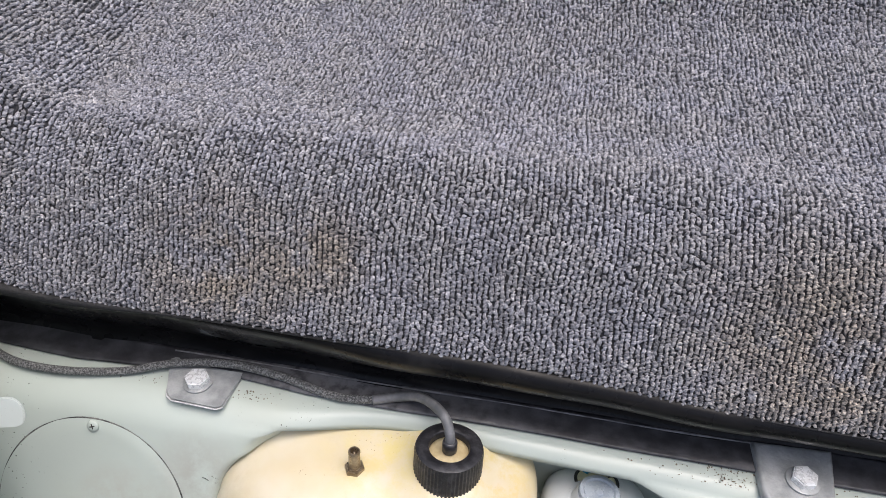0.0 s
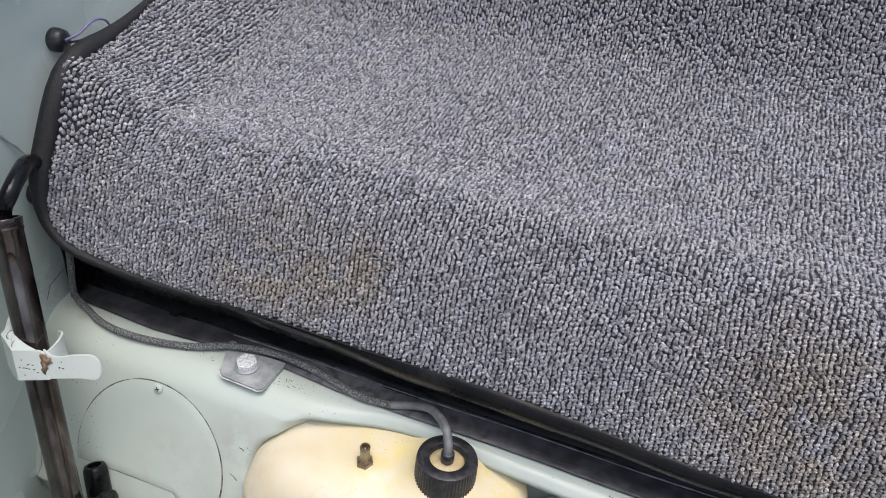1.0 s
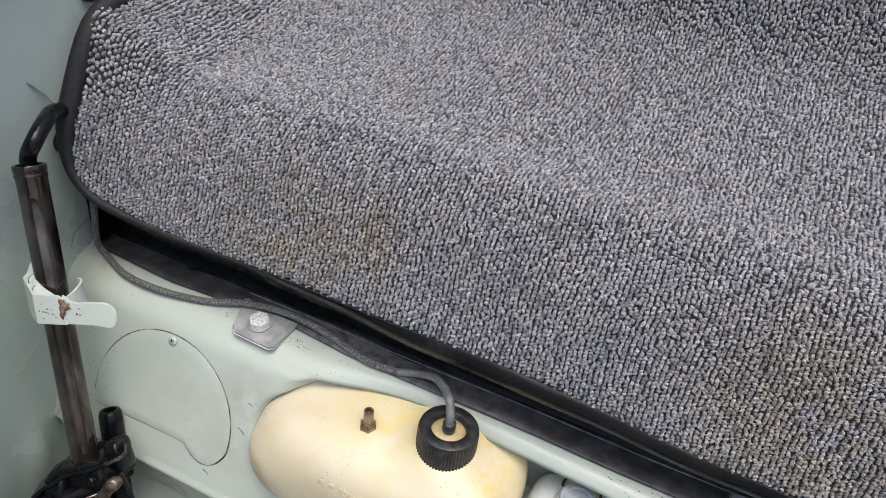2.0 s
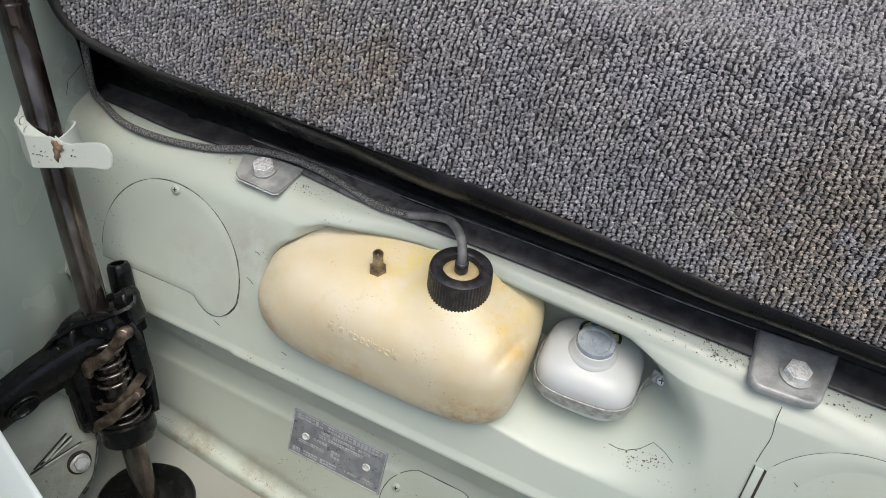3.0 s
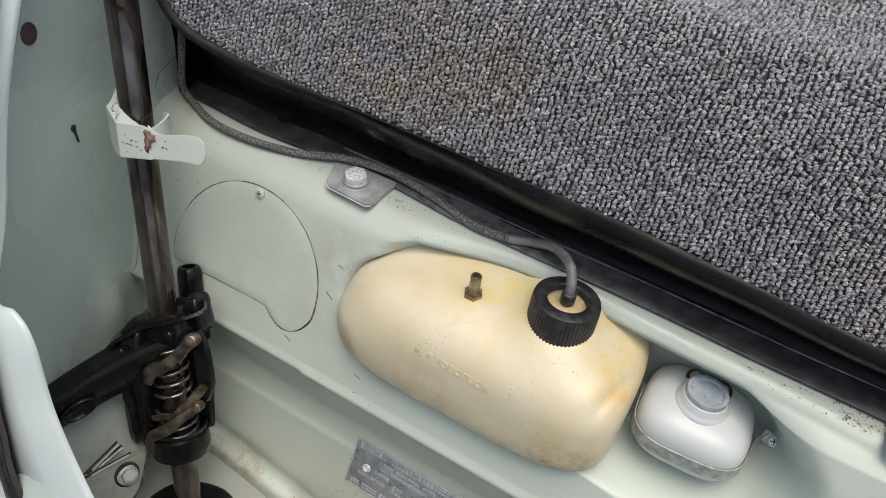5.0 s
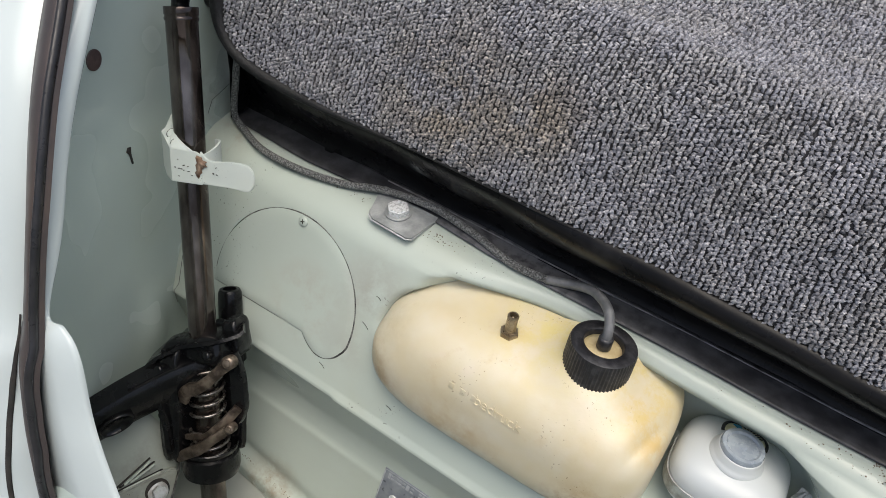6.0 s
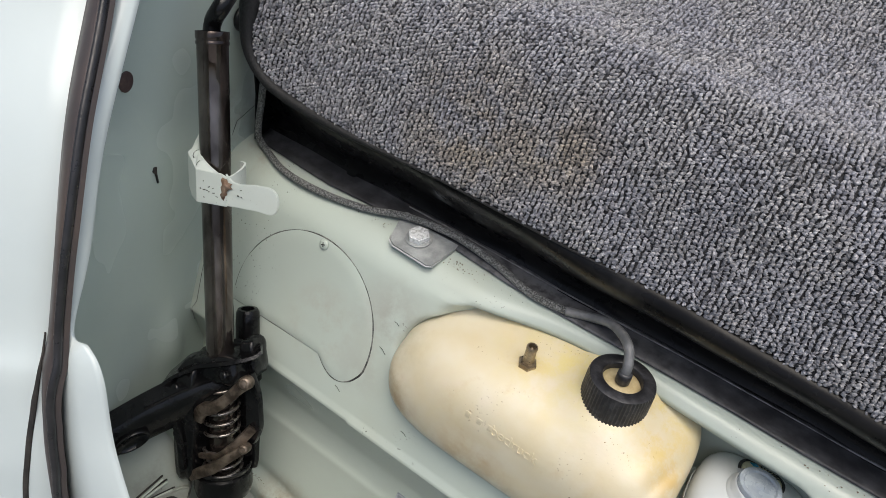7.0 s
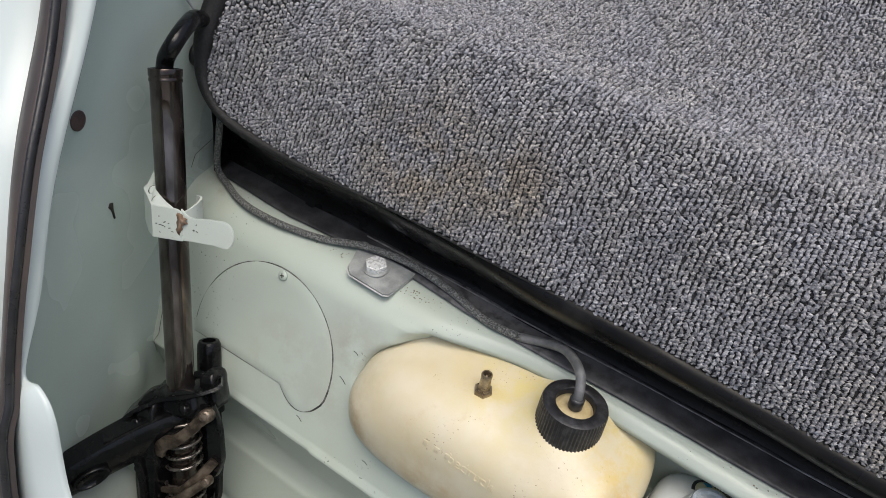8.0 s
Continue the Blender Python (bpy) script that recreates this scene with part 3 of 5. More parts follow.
def carpet_normal(x, s):
    e = 0.002
    n_ = np.cross(carpet_at(x + e, s) - carpet_at(x - e, s), carpet_at(x, s + e) - carpet_at(x, s - e))
    return n_ / np.linalg.norm(n_, axis=-1, keepdims=True)


carpet = thing("carpet", None, "grey flecked loop-pile carpet, soiled brown along its lower edge", "carpet")
rows = []
X_END = 0.56
for s in np.linspace(0, S_END, 110):
    y0, z0 = np.interp(s, plen, py), np.interp(s, plen, pz)
    xl = float(carpet_left(np.array(y0), np.array(z0)))
    a = np.linspace(0, 1, 120)
    xs = xl + a * (0.80 - xl)
    rows.append([tuple(p) for p in carpet_at(xs, np.full_like(xs, s)) - 0.0008 * carpet_normal(xs, np.full_like(xs, s))])
backing = grid("backing", rows, BACKING)
thicken(backing, 0.004)
under(backing, carpet, "dark woven carpet backing")

# pile: loops in rows that run up the cloth
rng = np.random.default_rng(5)
PITCH_X, PITCH_S = 0.0043, 0.0037
gx, gs = np.meshgrid(np.arange(-0.50, X_END, PITCH_X), np.arange(0.001, S_END, PITCH_S), indexing="ij")
gs = gs + (np.arange(gx.shape[0]) % 2)[:, None] * PITCH_S * 0.5
gx = gx + rng.normal(0, 0.00045, gx.shape) + 0.0012 * np.sin(gs * 60 + gx * 9)
loose = 1 + 1.3 * smooth_step(0.12, 0.20, gs)
gx = gx + rng.normal(0, 0.0004, gx.shape) * (loose - 1)
gs = gs + rng.normal(0, 0.0005, gs.shape) * loose
gx, gs = gx.ravel(), gs.ravel()
base_y, base_z = np.interp(gs, plen, py), np.interp(gs, plen, pz)
keep = (gx > carpet_left(base_y, base_z) + 0.004) & (gs < S_END)
gx, gs = gx[keep], gs[keep]
P, N = carpet_at(gx, gs), carpet_normal(gx, gs)
T1 = carpet_at(gx + 0.001, gs) - carpet_at(gx - 0.001, gs)
pull = np.clip(np.linalg.norm(T1, axis=1) / 0.002, 1.0, 2.3) ** 1.05
T1 /= np.linalg.norm(T1, axis=1, keepdims=True)
UPS = carpet_at(gx, gs + 0.001) - carpet_at(gx, gs - 0.001)
rise_pull = np.clip(np.linalg.norm(UPS, axis=1) / 0.002, 1.0, 2.3) ** 1.05
T2 = np.cross(N, T1)
P, N, T1, T2 = (np.concatenate([q, q, q, q]) for q in (P, N, T1, T2))
half, count = len(gx), 4 * len(gx)
tuft = rng.normal(0.30, 0.55, half) * (1 + 1.2 * smooth_step(0.12, 0.20, gs))
ang = np.concatenate([tuft + rng.normal(0, 0.28, half) for _ in range(4)])
shove = np.concatenate([np.full(half, d) for d in (0.0003, -0.0002, 0.0003, -0.0003)])[:, None]
shift = np.concatenate([np.full(half, d) for d in (-0.00125, -0.00045, 0.00045, 0.00125)])[:, None]
rise = np.concatenate([np.full(half, d) for d in (0.0, 0.0011, 0.0011, 0.0)])[:, None]
P = P + T1 * (shove + rng.normal(0, 0.0003, (count, 1))) + T2 * (shift + rng.normal(0, 0.00025, (count, 1))) + N * (rise + rng.normal(0, 0.0003, (count, 1)))
ca, sa = np.cos(ang)[:, None], np.sin(ang)[:, None]
A1, A2 = T1 * ca + T2 * sa, -T1 * sa + T2 * ca
tilt = rng.normal(0, 0.35, (count, 2))
A3 = N + tilt[:, :1] * T1 + tilt[:, 1:] * T2
A1 = A1 + N * rng.normal(0, 0.22, (count, 1))
bm = bmesh.new()
bmesh.ops.create_uvsphere(bm, u_segments=5, v_segments=2, radius=1)
bmesh.ops.rotate(bm, matrix=Matrix.Rotation(math.pi / 2, 3, "Y"), verts=bm.verts)
bmesh.ops.triangulate(bm, faces=bm.faces[:])
bm.verts.ensure_lookup_table()
unit = np.array([v.co[:] for v in bm.verts])
tri = np.array([[v.index for v in f.verts] for f in bm.faces])
bm.free()
size = np.stack([rng.uniform(0.00185, 0.00245, count), rng.uniform(0.00095, 0.00135, count), rng.uniform(0.0012, 0.0018, count)], 1)
size[:, 0] *= np.tile(pull, 4)
size[:, 1] *= np.tile(rise_pull, 4)
V = np.repeat(P[:, None, :], len(unit), 1) + rng.normal(0, 0.00016, (count, len(unit), 3))
for k, ax in enumerate((A1, A2, A3)):
    V = V + (unit[None, :, k:k + 1] * size[:, None, k:k + 1]) * ax[:, None, :]
F = tri[None] + (np.arange(count) * len(unit))[:, None, None]
V, F = V.reshape(-1, 3), F.reshape(-1, 3)
# the four strands of a loop hang together
first = np.arange(half) * len(unit)
step = half * len(unit)
F = np.concatenate([F] + [np.stack([first + k * step, first + k * step + 1, first + (k + 1) * step], 1) for k in range(3)])
me = bpy.data.meshes.new("loop_fibre")
me.vertices.add(len(V))
me.vertices.foreach_set("co", V.ravel())
me.loops.add(F.size)
me.loops.foreach_set("vertex_index", F.ravel().astype(np.int32))
me.polygons.add(len(F))
me.polygons.foreach_set("loop_start", np.arange(0, F.size, 3, dtype=np.int32))
me.polygons.foreach_set("use_smooth", np.ones(len(F), dtype=bool))
me.materials.append(CARPET)
me.update(calc_edges=True)
pile = new("loop_fibre", me)
under(pile, carpet, "grey flecked looped pile")
tagged(pile, kind="stuff")

edge = [Vector(carpet_at(np.array([x]), np.array([0.0]))[0]) for x in np.linspace(0.80, -0.345, 105)]
for s in np.concatenate([np.linspace(0.0015, 0.10, 26), np.linspace(0.11, S_END - 0.02, 50)]):
    y0, z0 = np.interp(s, plen, py), np.interp(s, plen, pz)
    edge.append(Vector(carpet_at(carpet_left(np.array([y0]), np.array([z0])), np.array([s]))[0]))
for _ in range(6):
    edge = edge[:1] + [0.25 * a + 0.5 * b + 0.25 * c for a, b, c in zip(edge, edge[1:], edge[2:])] + edge[-1:]
edge = [p + Vector((0, -0.001, -0.001)) for p in edge]
part("edge_binding", sweep_bm(edge, circle_section(0.0042, 10), (0.0, -0.7, 0.7), scale=lambda t: 0.3 + 1.0 * float(smooth_step(0.50, 0.60, t)) + 1.3 * float(smooth_step(0.62, 0.72, t)) - 1.5 * float(smooth_step(0.74, 0.84, t))), BINDING, carpet, "black bound carpet edge")

# ---- black liner under the carpet edge ----
def liner_row(x):
    wob = 0.0012 * math.sin(x * 21) + 0.0008 * math.sin(x * 47 + 1)
    corner = max(0.0, min(-0.358 - x, 0.0985))
    lift = 0.10 - math.sqrt(0.10 ** 2 - corner ** 2)
    back = lerp(0.483 + lift, pz[:60], py[:60]) - 0.004
    drop = -0.018 * float(smooth_step(-0.14, 0.40, x))
    pts = [(0.012, 0.486, 1), (0.004, 0.4835, 1), (-0.0005, 0.479, 1), (-0.001, 0.472, 0.95), (0.002, 0.463, 0.8), (0.010, 0.452, 0.6), (0.022, 0.440, 0.3), (0.034, 0.428, 0.1), (0.0395, 0.418, 0), (0.0395, 0.409, 0), (0.036, 0.4035, 0), (0.033, 0.4015, 0)]
    tuck = 0.011 * (1 - float(smooth_step(-0.20, 0.02, x)))
    return [(x, y + wob + back * w + tuck * smooth_step(0.0, 0.8, w), z + (lift + drop) * w) for y, z, w in pts]


trim = thing("liner_trim", None, "glossy black vinyl liner tucked beneath the carpet edge", "trim")
under(grid("liner", [liner_row(-0.459 + 0.006 * k) for k in range(211)], VINYL, True), trim)
FE = lambda x: lerp(x, [-0.44, -0.37, -0.34, -0.28, -0.255, -0.19, -0.12, 0.1, 0.27], [0.004, -0.001, -0.002, 0.003, 0.010, 0.006, 0.0, -0.001, -0.004])
fl = [[(x, y, z) for y, z in ((0.036, 0.4032), (0.0335, 0.4028), (0.031, 0.4012), (0.02, 0.4008), (0.0105 + FE(x), 0.4006), (0.009 + FE(x) + 0.0008 * math.sin(x * 30), 0.3995))] for x in [-0.456 + 0.006 * k for k in range(210)]]
under(grid("flange", fl, FLANGE, True), trim, "dusty matt black flange with lint")
for ob in trim.children:
    thicken(ob, 0.0012)
fold_line = [(x, 0.0318 + 0.0006 * math.sin(x * 25), 0.4042) for x in [-0.255 + 0.01 * k for k in range(53)]]
part("scuffed_fold", sweep_bm([Vector(q) for q in fold_line], circle_section(0.0012, 6, 0.7), scale=lambda t: 0.75 + 0.35 * math.sin(23 * t) * math.sin(9 * t)), RIDGE, trim, "scuffed grey fold line")
lint_rng = random.Random(12)
lint_bm = bmesh.new()
for k in range(90):
    lx = lint_rng.uniform(-0.43, 0.50)
    ly, lz = (lint_rng.uniform(0.014, 0.029), 0.4014) if k < 70 else (lint_rng.uniform(0.020, 0.030), 0.4016)
    geo = bmesh.ops.create_cube(lint_bm, size=1)["verts"]
    bmesh.ops.scale(lint_bm, vec=(lint_rng.uniform(0.0004, 0.0013), lint_rng.uniform(0.0003, 0.0007), 0.0004), verts=geo)
    bmesh.ops.rotate(lint_bm, matrix=Matrix.Rotation(lint_rng.uniform(0, 3.1), 3, "Z"), verts=geo)
    bmesh.ops.translate(lint_bm, vec=(lx, ly, lz), verts=geo)
tagged(part("lint", lint_bm, LABEL_CREAM, trim, "pale specks of lint", smooth=False), kind="stuff")
end_bm = bmesh.new()
end_bm.faces.new([end_bm.verts.new(q) for q in ((-0.457, 0.012, 0.400), (-0.457, 0.045, 0.400), (-0.457, 0.050, 0.56), (-0.455, 0.020, 0.53), (-0.450, 0.014, 0.46))])
thicken(part("end_panel", end_bm, VINYL, trim, smooth=False), 0.002)

# ---- hold-down brackets with bolts ----
def bolt(parent, m, r=0.0085, h=0.0065, washer=0.0125, mat=None, label="bright zinc hexagon bolt"):
    part("washer", lathe_bm([(washer * 0.9, 0), (washer, 0.0006), (washer, 0.0016), (washer * 0.8, 0.0024), (0.001, 0.0024)], 28, m), mat or ZINC, parent, angle=40)
    part("bolt", hex_bm(r, h, m @ pose(0, 0, 0.0022, 0, 0, 12)), mat or BRIGHT, parent, label, angle=30)


def plate_bm(corners, z, t, bevel=0.0012):
    bm = bmesh.new()
    lo = [bm.verts.new((x, y, z)) for x, y in corners]
    hi = [bm.verts.new((x, y, z + t)) for x, y in corners]
    k = len(corners)
    bm.faces.new(lo[::-1])
    bm.faces.new(hi)
    for i in range(k):
        bm.faces.new((lo[i], lo[(i + 1) % k], hi[(i + 1) % k], hi[i]))
    bmesh.ops.bevel(bm, geom=bm.edges[:], offset=bevel, segments=2, affect="EDGES")
    return bm


def dished_bm(corners, centre, z, t, dip):
    """A pressed plate with a soft raised rim, dished round its bolt."""
    bm = bmesh.new()
    rings = []
    for f, h in ((1.0, 0.0), (1.0, t * 0.55), (0.975, t * 0.88), (0.93, t), (0.86, t - dip * 0.15), (0.74, t - dip * 0.7), (0.60, t - dip), (0.30, t - dip)):
        rings.append([bm.verts.new((centre[0] + (x - centre[0]) * f, centre[1] + (y - centre[1]) * f, z + h)) for x, y in corners])
    k = len(corners)
    for a, b in zip(rings, rings[1:]):
        for i in range(k):
            bm.faces.new((a[i], a[(i + 1) % k], b[(i + 1) % k], b[i]))
    bm.faces.new(rings[-1])
    bm.faces.new(rings[0][::-1])
    return bm


b1 = thing("hold_down_bracket", None, "small grey metal hold-down plate bolted to the ledge", "bracket", "hold-down brackets")
part("plate", plate_bm([(-0.260, 0.0315), (-0.243, -0.012), (-0.240, -0.018), (-0.234, -0.022), (-0.192, -0.0235), (-0.187, -0.020), (-0.1845, 0.012), (-0.184, 0.0325)], 0.3985, 0.0035, 0.0016), ZINC, b1, angle=40)
part("worn_edge", sweep_bm([Vector(q) for q in ((-0.243, -0.012, 0.4012), (-0.240, -0.0183, 0.4012), (-0.234, -0.0222, 0.4012), (-0.192, -0.0237, 0.4012), (-0.187, -0.0202, 0.4012))], circle_section(0.0007, 6)), WORN_EDGE, b1)
bolt(b1, pose(-0.219, 0.001, 0.4022), 0.0110, 0.0068, 0.0130)
b2 = thing("hold_down_bracket", None, "larger dished grey hold-down plate bolted to the ledge", "bracket", "hold-down brackets")
part("plate", dished_bm([(0.2625, 0.033), (0.2655, -0.017), (0.2685, -0.0235), (0.2745, -0.0255), (0.3120, -0.0235), (0.3185, -0.0205), (0.3220, -0.0140), (0.3290, 0.036)], (0.2985, 0.001), 0.3988, 0.0078, 0.0028), ZINC, b2, angle=60)
bolt(b2, pose(0.2995, 0.0015, 0.4040), 0.0105, 0.0065, 0.0135)

# ---- water tank ----
def tank_body():
    """A blow-moulded tank: rounded box, rounder on its one end."""
    cx, cy, cz = -0.051, -0.044, 0.324
    bm = bmesh.new()
    nu, nv = 96, 64
    rings = []
    for i in range(1, nu):
        u = -1 + 2 * i / nu
        u = math.copysign(abs(math.sin(u * math.pi / 2)), u)
        reach = 0.1358 if u < 0 else 0.1445
        r_low, r_up = ((1 - abs(u) ** e) ** (1 / e) for e in ((4.0, 2.42) if u < 0 else (4.2, 4.2)))
        ring = []
        for j in range(nv):
            a = 2 * math.pi * j / nv
            c, s_ = math.cos(a), math.sin(a)
            q = 3.2 + 2.6 * max(0.0, c) * max(0.0, s_) * 2
            r = r_low + (r_up - r_low) * float(smooth_step(-0.1, 0.75, s_))
            k = (abs(c) ** q + abs(s_) ** q) ** (-1 / q)
            y, z = (0.063 if c < 0 else 0.070) * k * c * r, 0.056 * k * s_ * r
            px, pyy = cx + reach * u, cy + y + 0.18 * z
            if z > 0:
                z += 0.0128 * math.exp(-(math.hypot(px - 0.0145, pyy + 0.0315) / 0.040) ** 4) + 0.002 * math.exp(-(math.hypot(px + 0.063, pyy + 0.0445) / 0.018) ** 2)
                z += 0.009 * float(smooth_step(-0.035, 0.012, pyy)) * r
            # creased dents on the squarer end
            lean = px - 0.079 - 0.30 * (pyy + 0.055)
            if z > 0:
                z -= 0.0045 * math.exp(-(lean / 0.0045) ** 2) * math.exp(-((pyy + 0.060) / 0.026) ** 2)
                z += 0.0012 * math.exp(-((lean + 0.012) / 0.006) ** 2) * math.exp(-((pyy + 0.060) / 0.026) ** 2)
            y = y + 0.18 * z
            ring.append(bm.verts.new((cx + reach * u + 0.02 * (-y) * max(u, 0), cy + y, cz + z)))
        rings.append(ring)
    for a, b in zip(rings, rings[1:]):
        for j in range(nv):
            bm.faces.new((a[j], a[(j + 1) % nv], b[(j + 1) % nv], b[j]))
    for ring in (rings[0], rings[-1]):
        bm.faces.new(ring)
    return bm


tank = thing("water_tank", None, "yellowed cream plastic washer tank with brown stains, sitting in the pocket", "fluid tank")
part("body", tank_body(), TANK, tank)
cap_m = frame_on((0.0140, -0.0315, 0.3865), (0.0, 0.14, 1.0), (1, 0, 0))
part("neck", lathe_bm([(0.0285, -0.012), (0.0276, -0.003), (0.0270, 0.008)], 40, cap_m), TANK, tank)
part("cap", lathe_bm([(0.0286, -0.0090), (0.0290, -0.0060), (0.0287, 0.022), (0.0278, 0.0245), (0.0255, 0.0255), (0.0178, 0.0255), (0.0168, 0.0245), (0.0164, 0.018)], 224, cap_m, 56, 0.0010, (-0.0062, 0.0225)), CAP_BLACK, tank, "ribbed black screw cap", angle=50)
part("cap_centre", lathe_bm([(0.0168, 0.014), (0.0168, 0.0190), (0.012, 0.0194), (0.0085, 0.0200), (0.006, 0.0215)], 40, cap_m), CAP_INNER, tank, "yellowed plastic cap centre")
def lettering(body, size, m, mat, parent, depth=0.0006):
    """Raised letters as a mesh of their own."""
    cu = bpy.data.curves.new("letters", "FONT")
    cu.body, cu.size, cu.extrude, cu.align_x, cu.align_y = body, size, depth, "CENTER", "CENTER"
    tmp = new("letters", cu)
    bpy.context.view_layer.update()
    me = bpy.data.meshes.new_from_object(tmp.evaluated_get(bpy.context.evaluated_depsgraph_get()))
    bpy.data.objects.remove(tmp)
    me.transform(m)
    me.materials.append(mat)
    return under(new("lettering", me), parent)


lettering("bedruck", 0.0140, frame_on((-0.036, -0.1010, 0.3498), (0.0, -0.93, 0.37), (1, 0, -0.04)), TANK, tank, 0.0004)
for bx in (-0.083, -0.071, -0.060):
    part("mould_mark", box_bm(0.005, 0.006, 0.0005, 0.0002, frame_on((bx, -0.1004, 0.3503), (0.0, -0.95, 0.3), (1, 0, -0.03))), TANK, tank)
nip_m = frame_on((-0.063, -0.0445, 0.3788), (0.0, 0.10, 1.0), (1, 0, 0))
part("nipple_seat", lathe_bm([(0.0150, -0.003), (0.0140, -0.0002), (0.011, 0.0006), (0.008, 0.001)], 32, nip_m), TANK, tank)
nip = part("nipple", lathe_bm([(0.0054, 0.0), (0.0051, 0.010), (0.0048, 0.020), (0.0051, 0.0240), (0.0046, 0.0248), (0.0034, 0.0248), (0.0030, 0.018), (0.0012, 0.0175), (0.0011, 0.0225), (0.0004, 0.0230)], 24, nip_m), BRASS, tank, "tarnished brass hose nipple", angle=40)
part("hex_nut", hex_bm(0.0086, 0.006, nip_m @ pose(0, 0, 0.001)), BRASS, nip, angle=30)

hose_pts = [(-0.428, 0.020, 0.515), (-0.4335, 0.012, 0.480), (-0.4385, 0.010, 0.452), (-0.4450, 0.0095, 0.424), (-0.4445, 0.0085, 0.4080), (-0.430, 0.0040, 0.4035), (-0.39, -0.0100, 0.4035), (-0.342, -0.011, 0.4035), (-0.29, -0.001, 0.4035), (-0.246, 0.014, 0.4075), (-0.195, 0.021, 0.410), (-0.146, 0.019, 0.4065), (-0.096, 0.009, 0.4045), (-0.061, 0.011, 0.405)]
hose_end = [(-0.061, 0.011, 0.405), (-0.038, 0.017, 0.408), (-0.020, 0.012, 0.418), (-0.004, -0.003, 0.429), (0.008, -0.018, 0.4340), (0.0135, -0.027, 0.4275), (0.0145, -0.0295, 0.417), (0.0145, -0.030, 0.410)]
hose = thing("water_hose", None, "worn grey hose lying on the ledge and entering the tank's cap", "hose")
part("braided_length", sweep_bm(spline(hose_pts, 10), circle_section(0.0037, 12)), HOSE, hose, "frayed textile-braided length")
part("rubber_length", sweep_bm(spline(hose_end, 10), circle_section(0.0042, 12), (0.3, 0.8, 0.4)), HOSE_TIP, hose, "smooth dark rubber length")
part("ferrule", lathe_bm([(0.0056, 0), (0.0062, 0.001), (0.0062, 0.010), (0.0055, 0.0115), (0.0042, 0.0118)], 24, frame_on((0.0145, -0.0300, 0.4085), (0, 0.10, 1), (1, 0, 0))), CAP_BLACK, hose)

# ---- second reservoir with strap ----
def rounded_box_bm(hx, hy, hz, e1, e2, m, taper=0.0):
    bm = bmesh.new()
    nu, nv = 40, 64
    rings = []
    for i in range(1, nu):
        a = -math.pi / 2 + math.pi * i / nu
        sz, cz_ = math.copysign(abs(math.sin(a)) ** (2 / e1), math.sin(a)), abs(math.cos(a)) ** (2 / e1)
        ring = []
        for j in range(nv):
            t = 2 * math.pi * j / nv
            c, s_ = math.cos(t), math.sin(t)
            k = 1 - taper * sz
            ring.append(bm.verts.new((hx * k * cz_ * math.copysign(abs(c) ** (2 / e2), c), hy * k * cz_ * math.copysign(abs(s_) ** (2 / e2), s_), hz * sz)))
        rings.append(ring)
    for a, b in zip(rings, rings[1:]):
        for j in range(nv):
            bm.faces.new((a[j], a[(j + 1) % nv], b[(j + 1) % nv], b[j]))
    for ring in (rings[0], rings[-1]):
        bm.faces.new(ring)
    bmesh.ops.transform(bm, matrix=m, verts=bm.verts)
    return bm


res_m = frame_on((0.1440, -0.015, 0.3225), (0.02, 0.10, 1.0), (1, 0.05, 0))
res = thing("reservoir", None, "squat milky white plastic fluid reservoir held by a metal strap", "fluid reservoir")
RES = (0.0470, 0.0435, 0.0300)
part("body", rounded_box_bm(RES[0], RES[1], RES[2], 3.0, 3.4, res_m), WHITE_PLASTIC, res)
neck_m = res_m @ pose(-0.002, -0.004, 0)
part("neck", lathe_bm([(0.0235, 0.024), (0.0222, 0.0295), (0.0208, 0.0312), (0.0192, 0.033), (0.0188, 0.0385), (0.0178, 0.0395), (0.014, 0.0395)], 40, neck_m), WHITE_PLASTIC, res)
part("cap", lathe_bm([(0.0176, 0.037), (0.0178, 0.0425), (0.0170, 0.0440), (0.0140, 0.0442), (0.0130, 0.0432), (0.0125, 0.0425), (0.004, 0.0425), (0.003, 0.0435), (0.001, 0.0435)], 40, neck_m), GREY_CAP, res, "cloudy grey filler cap", angle=35)
# round sticker behind the cap: black ring, cream field, blue mark
def dome(x, y):
    """Height of the reservoir's top at a place in its own plan."""
    rho = ((abs(x) / RES[0]) ** 3.4 + (abs(y) / RES[1]) ** 3.4) ** (1 / 3.4)
    return RES[2] * max(0.0, 1 - min(rho, 1.0) ** 3.0) ** (1 / 3.0)


def arc_bm(r0, r1, a0, a1, off, seg=28):
    """A thin piece of a ring that follows the dome round the sticker's centre."""
    bm = bmesh.new()
    cols = []
    for k in range(seg + 1):
        a = radians(a0 + (a1 - a0) * k / seg)
        col = []
        for q in range(5):
            r = r0 + (r1 - r0) * q / 4
            x, y = -0.001 + r * math.cos(a), 0.0195 + r * math.sin(a)
            col.append(bm.verts.new(res_m @ Vector((x, y, dome(x, y) + off))))
        cols.append(col)
    for c0, c1 in zip(cols, cols[1:]):
        for q in range(4):
            bm.faces.new((c0[q], c0[q + 1], c1[q + 1], c1[q]))
    top = bm.faces[:]
    solid = bmesh.ops.extrude_face_region(bm, geom=top)
    down = res_m.to_3x3() @ Vector((0, 0, -0.0005))
    bmesh.ops.translate(bm, vec=down, verts=[g for g in solid["geom"] if isinstance(g, bmesh.types.BMVert)])
    return bm


